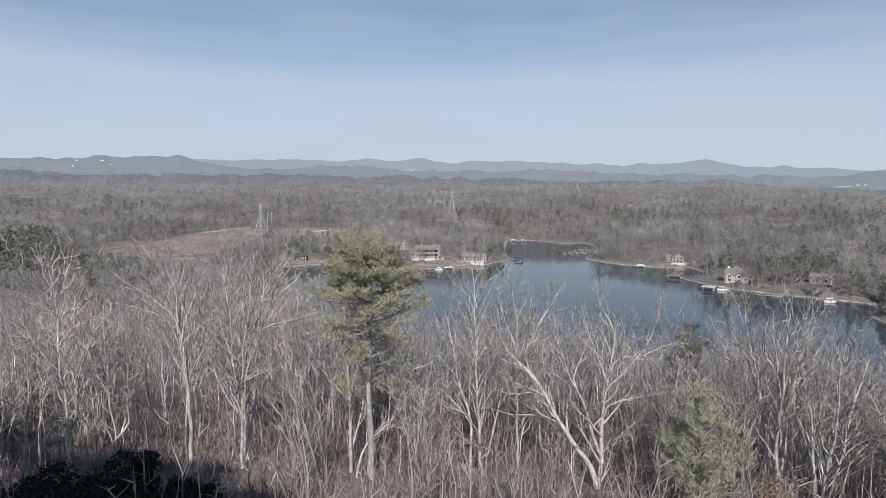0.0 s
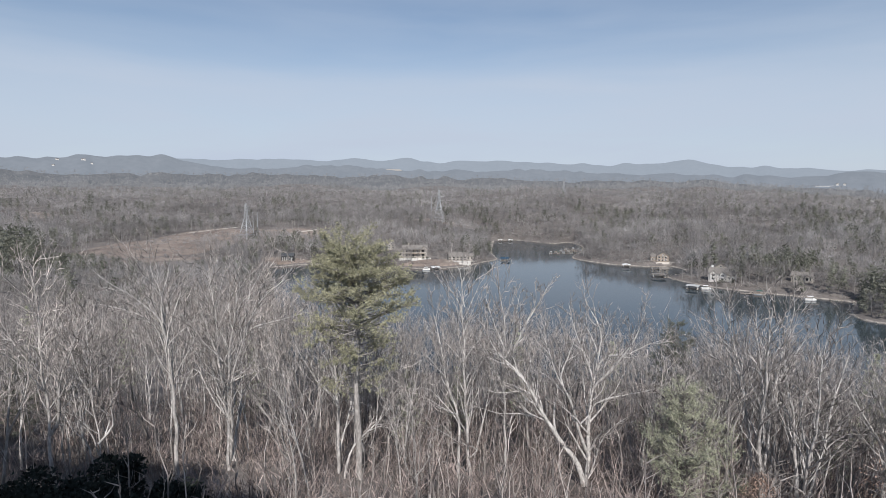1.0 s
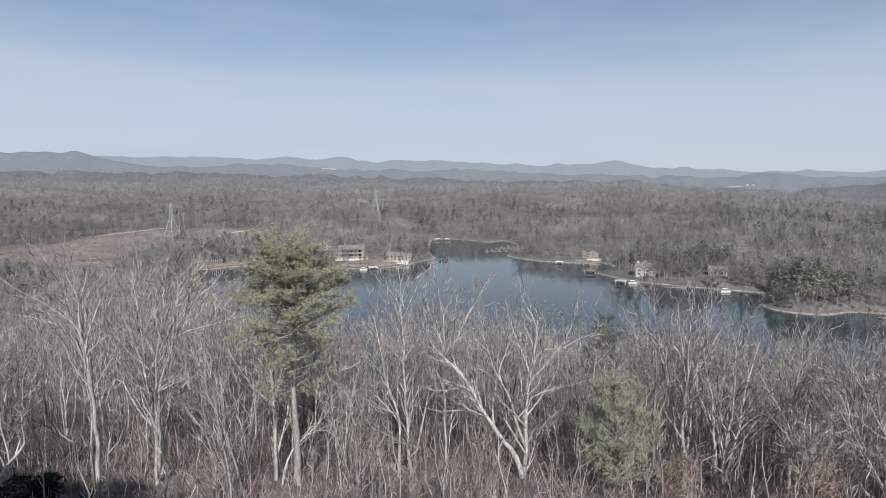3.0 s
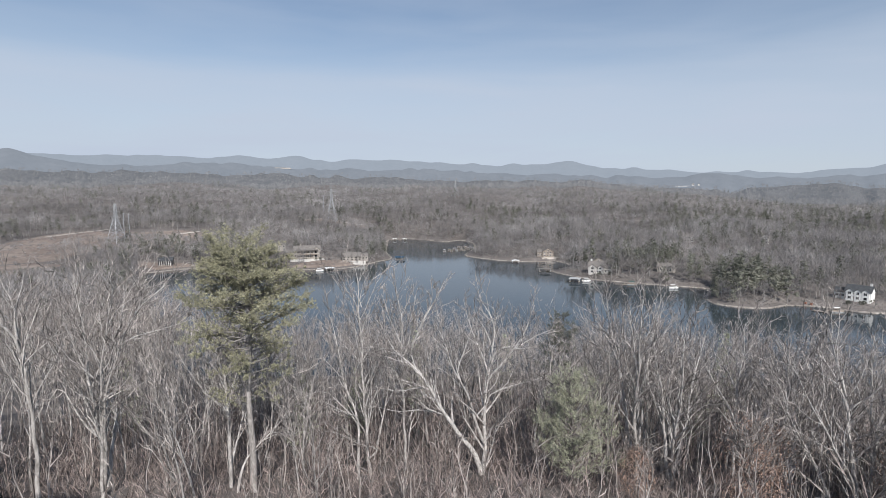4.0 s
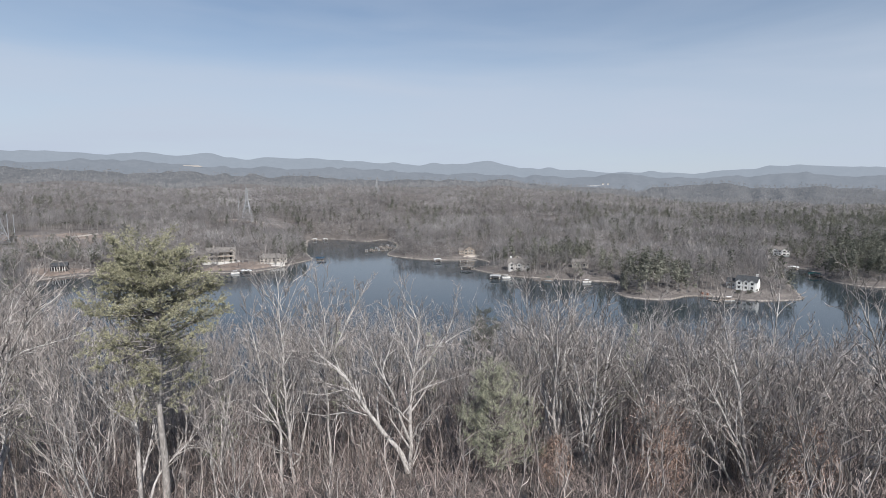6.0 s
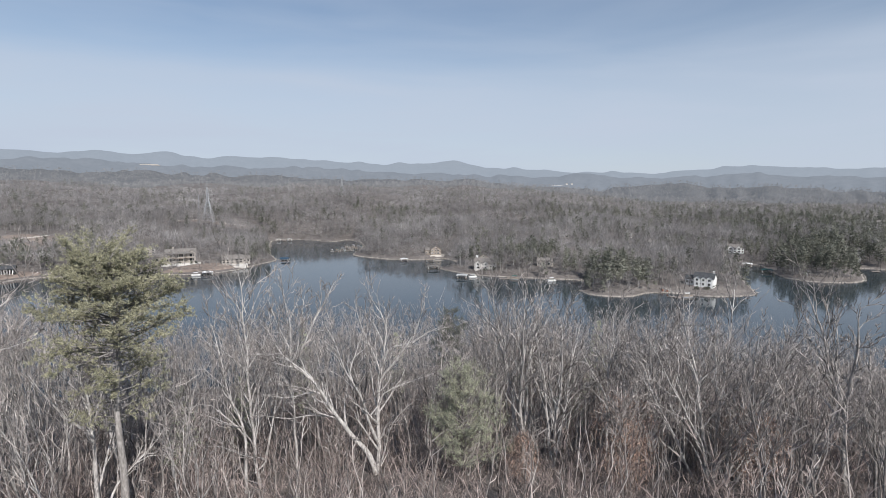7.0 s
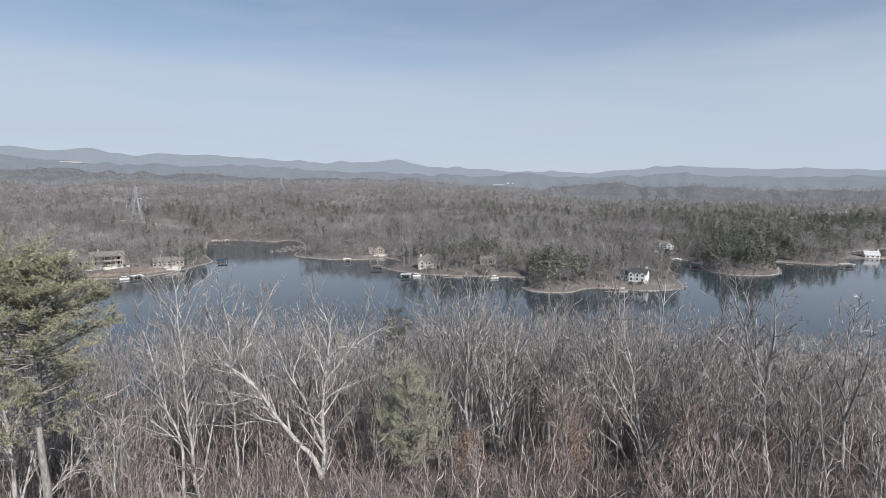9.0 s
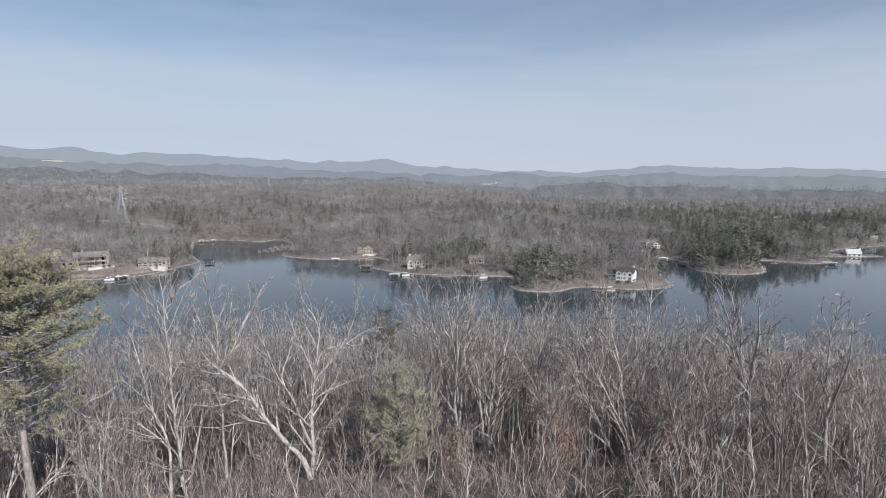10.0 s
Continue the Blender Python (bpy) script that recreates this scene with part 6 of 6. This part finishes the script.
    # marina: rows of slips with boats
    for i in range(4):
        x0, y0 = 148 + i * 9.5, 600 + i * 15
        dock("long floating marina pier with covered slips", x0, y0, 8, 30, 2.2, None, bridge=0, name="marina_pier")
        for k in range(4):
            hue = (M_ROOF_PALE, M_CANVAS_GREEN, M_FLOAT, M_ROOF)[(i + k) % 4]
            pontoon_boat("covered boat in a marina slip", x0 - 12 + k * 7.5 + (k % 2), y0 - 3.4 + 0.3 * k, 80 + 6 * (k % 3), (M_STONE, M_TIMBER, M_STEEL)[(i + k) % 3], hue)
    # brick steps to the water below the white house
    st = thing("garden_steps", "brick garden steps down to the water", "steps", at=facing(287, 262, -16))
    for k in range(9):
        b = Soup()
        b.box((0, -2.6 + k * 0.62, -0.55 + k * 0.17), (2.4, 0.62, 0.9))
        part("step", b, M_BRICK, st)
    for sx in (-1.5, 1.5):
        b = Soup()
        b.box((sx, -0.2, 0.2), (0.5, 5.6, 2.2))
        b.box((sx, -2.9, 1.1), (0.9, 0.9, 2.6))
        part("side_wall", b, M_BRICK, st)


def build_gardens():
    """Clipped evergreen shrubs and a few single trees round the lake houses."""
    r = random.Random(55)
    for x, y, n, spread in ((309, 247, 9, 9), (-14, 512, 8, 13), (216, 382, 6, 8), (490, 358, 5, 9), (548, 279, 5, 8)):
        for i in range(n):
            px, py = x + r.uniform(-1, 1) * spread, y + r.uniform(-1, 1) * 3
            ob = thing("garden_shrub", "low rounded evergreen garden shrub", "shrub", "garden shrubs", pose(px, py, land_at(px, py), 0, 0, r.uniform(0, 360)))
            s = Soup()
            h = r.uniform(1.0, 2.6)
            for k in range(90):
                d = Vector((r.gauss(0, 1), r.gauss(0, 1), r.gauss(0.3, 1))).normalized()
                p = Vector((d.x * h * 0.6, d.y * h * 0.6, h * 0.5 + d.z * h * 0.5))
                s.blade(p * 0.75, p * 1.1, 0.22)
            part("foliage", s, M_FAR_PINE, ob)
            t = Soup()
            t.tube([Vector((0, 0, -0.3)), Vector((0, 0, h * 0.5))], [0.08, 0.04], 5)
            part("stem", t, M_BARK_DARK, ob)


def lawn_tree(x, y, h, seed):
    """A bare shade tree of the lake gardens."""
    r = random.Random(seed)
    trunk, crown = Soup(), Soup()
    lean = Vector((r.uniform(-0.8, 0.8), r.uniform(-0.8, 0.8), 0))
    pts = [Vector((0, 0, -0.5)), Vector((0, 0, h * 0.4)) + lean * 0.5, Vector((0, 0, h * 0.85)) + lean]
    trunk.tube(pts, [0.2, 0.15, 0.06], 5, close=False)
    for i in range(13):
        f = r.uniform(0.3, 0.98)
        a = pts[0].lerp(pts[1], f / 0.45) if f < 0.45 else pts[1].lerp(pts[2], (f - 0.45) / 0.55)
        d = Vector((r.gauss(0, 1), r.gauss(0, 1), r.uniform(0.6, 1.8))).normalized()
        b = a + d * h * r.uniform(0.16, 0.32)
        trunk.spike(a, b, 0.08)
        for k in range(6):
            p = a.lerp(b, r.uniform(0.35, 1))
            e = Vector((r.gauss(0, 1), r.gauss(0, 1), r.uniform(0, 1.6))).normalized()
            crown.blade(p, p + e * h * r.uniform(0.06, 0.13), 0.12)
    ob = thing("shade_tree", "slender leafless shade tree beside a lake house", "tree", "bare trees of the lake gardens", pose(x, y, land_at(x, y), 0, 0, r.uniform(0, 360)))
    part("trunk", trunk, M_STEM, ob)
    part("crown", crown, M_WOODS, ob)


def build_lawn_trees():
    r = random.Random(91)
    for x, y, sx, sy, n in ((-12, 502, 20, 6, 13), (27, 499, 16, 5, 9), (216, 377, 12, 4, 7), (222, 490, 9, 4, 5), (262, 358, 12, 5, 6), (316, 241, 18, 4, 6), (-138, 508, 10, 3, 3), (300, 262, 6, 6, 4), (549, 276, 9, 4, 4)):
        for i in range(n):
            px, py = x + r.uniform(-1, 1) * sx, y + r.uniform(-1, 1) * sy
            if shore_at(px, py) > 2.5:
                lawn_tree(px, py, r.uniform(9, 17) if x < 290 else r.uniform(6, 10), 1000 + i + int(x))


def shore_at(x, y):
    return float(shore_distance(np.array([float(x)]), np.array([float(y)]))[0])


# ---------------------------------------------------------------- power line
def pylon(x, y, h, label, turn):
    """A lattice tower: four legs, horizontal frames, diagonal bracing, three cross-arms with insulators."""
    ob = thing("pylon", label, "pylon", "power line towers", pose(x, y, land_at(x, y), 0, 0, turn))

    def half(z):
        s = z / h
        return 7.0 * (1 - s / 0.62) + 1.5 * (s / 0.62) if s < 0.62 else 1.5 - 0.8 * (s - 0.62) / 0.38

    levels = [0, 0.14, 0.27, 0.39, 0.5, 0.6, 0.68, 0.76, 0.84, 0.92, 1.0]
    zs = [q * h for q in levels]
    corners = ((-1, -1), (1, -1), (1, 1), (-1, 1))
    for cx, cy in corners:
        s = Soup()
        s.tube([Vector((cx * half(z), cy * half(z), z - (0.8 if z == 0 else 0))) for z in zs], [0.4] * 6 + [0.3] * 5, 4)
        part("leg", s, M_STEEL, ob)
    for f in range(4):
        s = Soup()
        (ax, ay), (bx, by) = corners[f], corners[(f + 1) % 4]
        for k in range(len(zs) - 1):
            h0, h1 = half(zs[k]), half(zs[k + 1])
            a0, b0 = Vector((ax * h0, ay * h0, zs[k])), Vector((bx * h0, by * h0, zs[k]))
            a1, b1 = Vector((ax * h1, ay * h1, zs[k + 1])), Vector((bx * h1, by * h1, zs[k + 1]))
            for p, q in ((a0, b1), (b0, a1), (a1, b1)):
                s.tube([p, q], [0.23, 0.23], 3)
        part("bracing", s, M_STEEL, ob)
    for z, ln in ((0.66, 6.5), (0.79, 7.5), (0.91, 6.0)):
        arm = Soup()
        for sx in (-1, 1):
            for sy in (-0.6, 0.6):
                arm.tube([Vector((sx * 0.8, sy, z * h + 1.4)), Vector((sx * ln, 0, z * h))], [0.1, 0.08], 3)
                arm.tube([Vector((sx * 0.8, sy, z * h)), Vector((sx * ln, 0, z * h))], [0.1, 0.08], 3)
        a = part("cross_arm", arm, M_STEEL, ob)
        for sx in (-1, 1):
            i = Soup()
            i.tube([Vector((sx * ln, 0, z * h)), Vector((sx * ln, 0, z * h - 2.2))], [0.14, 0.14], 5)
            part("insulator", i, M_GLASS, a)
    return ob


def build_power_line():
    towers = [(-215, 632, 42, 62), (13, 770, 46, 76), (315, 1262, 37, 32), (-640, 520, 46, 70)]
    labels = ("tall grey lattice pylon at the edge of the clearing", "tall grey lattice pylon in a cleared lane through the woods",
              "distant grey lattice pylon on the wooded ridge", "tall grey lattice pylon beyond the clearing")
    for (x, y, h, turn), label in zip(towers, labels):
        pylon(x, y, h, label, turn - 90)
    for a, b in ((3, 0), (0, 1), (1, 2)):
        (x0, y0, h0, t0), (x1, y1, h1, t1) = towers[a], towers[b]
        z0, z1 = land_at(x0, y0), land_at(x1, y1)
        dx, dy = x1 - x0, y1 - y0
        q = math.hypot(dx, dy)
        nx, ny = -dy / q, dx / q
        for z, ln in ((0.66, 6.5), (0.79, 7.5), (0.91, 6.0)):
            for sx in (-1, 1):
                s = Soup()
                pts = []
                for k in range(17):
                    f = k / 16
                    sag = 4 * f * (1 - f) * q * 0.03
                    pts.append(Vector((x0 + dx * f + nx * sx * ln, y0 + dy * f + ny * sx * ln, (z0 + h0 * z - 2.2) * (1 - f) + (z1 + h1 * z - 2.2) * f - sag)))
                s.tube(pts, [0.022] * 17, 3)
                tagged(new("power_cable", s.mesh("power_cable", M_FLOAT)), "thin sagging power cable between lattice pylons", "cable", "power cables")
    for x, y, h in ((-204, 622, 35), (-200, 625, 34), (2, 752, 36)):
        s = Soup()
        s.tube([Vector((0, 0, -1)), Vector((0, 0, h))], [0.42, 0.28], 8)
        ob = thing("steel_pole", "pale slender steel pole beside the pylon", "pole", "poles", pose(x, y, land_at(x, y)))
        part("shaft", s, M_STEEL, ob)
        c = Soup()
        c.box((0, 0, h - 1), (2.4, 0.25, 0.25))
        part("cross_arm", c, M_STEEL, ob)


# ---------------------------------------------------------------- specks of far buildings
def ridge_point(name, az, el):
    """The point of a far ridge's slope at an azimuth and an elevation above the eye's level."""
    azs2, r0, r1, crest = CRESTS[name]
    c = float(np.interp(az, azs2, crest))
    for k in range(101):
        s = k / 100
        rad = r0 + (r1 - r0) * s
        z = -5 + (c + 5) * s**0.8 + math.sin(az * 2.1 + 3 * math.sin(az * 0.6) + s * 2) * 10 * math.sin(math.pi * s)
        if (z - 68) / rad >= math.tan(radians(el)):
            break
    x, y = polar(az, rad)
    return x, y, z


def far_building(name, label, x, y, z, w, d, h, wall, roof, rise):
    ob = thing(name, label, "building", "far buildings", facing(x, y, 0, z))
    b = Soup()
    b.box((0, 0, h / 2 - 4), (w, d, h + 8))
    part("wall", b, wall, ob)
    part("roof", gable_roof(w, d, h, rise, 1.0, 0.6), roof, ob)
    n = max(int(w / 7), 2)
    for i in range(n):
        window(ob, (i + 0.5) / n * w - w / 2, -d / 2, h * 0.5, w / n * 0.5, h * 0.4, 0.3)
    return ob


def build_far_buildings():
    for az, el, w, h in ((-34.1, 2.9, 16, 4), (-32.2, 2.95, 20, 4.5), (-31.6, 2.6, 12, 3), (-34.4, 2.4, 12, 3)):
        far_building("hilltop_lodge", "white buildings on the hazy ridge", *ridge_point("backdrop_hills", az, el), w, 16, h, M_CREAM, M_ROOF, 2)
    for az, el, w, h in ((37.6, 0.7, 14, 9), (38.1, 0.7, 12, 7)):
        far_building("power_house", "white block of a power station", *ridge_point("backdrop_hills", az, el), w, 14, h, M_CREAM, M_ROOF, 1)
    x, y, z = ridge_point("backdrop_hills", 37.2, 0.62)
    ob = thing("dam", "long low pale dam before the hills", "dam", at=facing(x, y, 4, z))
    s = Soup()
    s.add([(-80, -9, -6), (80, -9, -6), (80, 9, -6), (-80, 9, -6), (-72, -3, 1.5), (72, -3, 1.5), (72, 4, 1.5), (-72, 4, 1.5)],
          [(3, 2, 1, 0), (4, 5, 6, 7), (0, 1, 5, 4), (1, 2, 6, 5), (2, 3, 7, 6), (3, 0, 4, 7)])
    part("dam_wall", s, M_STEEL, ob)
    # pale raised strip that stands in for the shimmer of a distant lake
    x, y, z = ridge_point("backdrop_hills", -3.9, 2.46)
    ob = thing("quarry", "pale strip standing in for lake shimmer on the hazy far hillside", "quarry", at=facing(x, y, 0, z))
    s = Soup()
    s.add([(-62, -6, -5), (66, -6, -5), (66, 14, -5), (-62, 14, -5), (-42, -2, 3), (50, -2, 3), (54, 14, 2.5), (-48, 14, 2.5)],
          [(3, 2, 1, 0), (4, 5, 6, 7), (0, 1, 5, 4), (1, 2, 6, 5), (2, 3, 7, 6), (3, 0, 4, 7)])
    part("rock_face", s, M_STONE, ob)
    for az, dist, w in ((54.8, 1500, 13), (66.6, 1250, 15), (67.6, 1320, 12), (64.0, 1050, 12), (50.5, 1650, 14), (40.0, 2000, 15)):
        x, y = polar(az, dist)
        far_building("far_house", "small white house in the far woods", x, y, land_at(x, y) + 7, w * 0.7, 7, 4.5, M_CREAM, M_ROOF, 2.0)
        LOTS.append((x, y, 14))


# ---------------------------------------------------------------- clearings and tracks
def build_clearings():
    for i, (cx, cy, a, b, turn) in enumerate(CLEARINGS):
        n, m = 40, 9
        t = radians(turn)
        ph = np.linspace(0, 2 * math.pi, n, endpoint=False)
        vs = []
        for j in range(m + 1):
            f = j / m
            edge = 1 + 0.07 * np.sin(ph * 3 + i) + 0.05 * np.sin(ph * 7 + 2 * i)
            u, v = a * f * edge * np.cos(ph), b * f * edge * np.sin(ph)
            x, y = cx + u * math.cos(t) - v * math.sin(t), cy + u * math.sin(t) + v * math.cos(t)
            z = land(x, y) + 0.3 + 0.02 * i - 0.9 * (f > 0.99)
            vs += list(zip(x, y, z))
        fs = [(j * n + k, j * n + (k + 1) % n, (j + 1) * n + (k + 1) % n, (j + 1) * n + k) for j in range(m) for k in range(n)]
        s = Soup()
        s.add([tuple(map(float, p)) for p in vs], [f[::-1] for f in fs])
        tagged(new("meadow", s.mesh("meadow", M_GRASS, True)), "clearing of dry reddish-brown winter grass", "meadow", kind="structure")
    for name, line, w in (("track_1", [(-186, 602), (-181, 625), (-177, 650), (-164, 672), (-140, 684)], 4.0), ("track_2", [(-300, 672), (-270, 690), (-245, 704)], 7.0),
                          ("track_3", [(-50, 768), (10, 782), (66, 812)], 5.0), ("track_5", [(362, 338), (385, 336), (412, 336)], 5.0), ("track_6", [(214, 493), (222, 496), (230, 498)], 7.0)):
        s = Soup()
        pts = []
        for i in range(len(line) - 1):
            for k in range(8):
                f = k / 8
                pts.append((line[i][0] * (1 - f) + line[i + 1][0] * f, line[i][1] * (1 - f) + line[i + 1][1] * f))
        vs = []
        for i, p in enumerate(pts):
            q0, q1 = pts[max(i - 1, 0)], pts[min(i + 1, len(pts) - 1)]
            dx, dy = q1[0] - q0[0], q1[1] - q0[1]
            q = math.hypot(dx, dy)
            for o in (-0.5, 0.0, 0.5):
                x, y = p[0] - dy / q * o * w, p[1] + dx / q * o * w
                vs.append((x, y, land_at(x, y) + (0.62 if o == 0 else 0.5)))
        s.add(vs, [(i * 3 + j, i * 3 + j + 1, i * 3 + j + 4, i * 3 + j + 3) for i in range(len(pts) - 1) for j in range(2)])
        tagged(new(name, s.mesh(name, M_GRAVEL, True)), "pale gravel track", "track", kind="structure")


build_lake_side()
build_gardens()
build_lawn_trees()
build_power_line()
build_far_buildings()
build_clearings()
plant_standing_trees()
plant_far_woods()
plant_understory()
plant_near_woods()
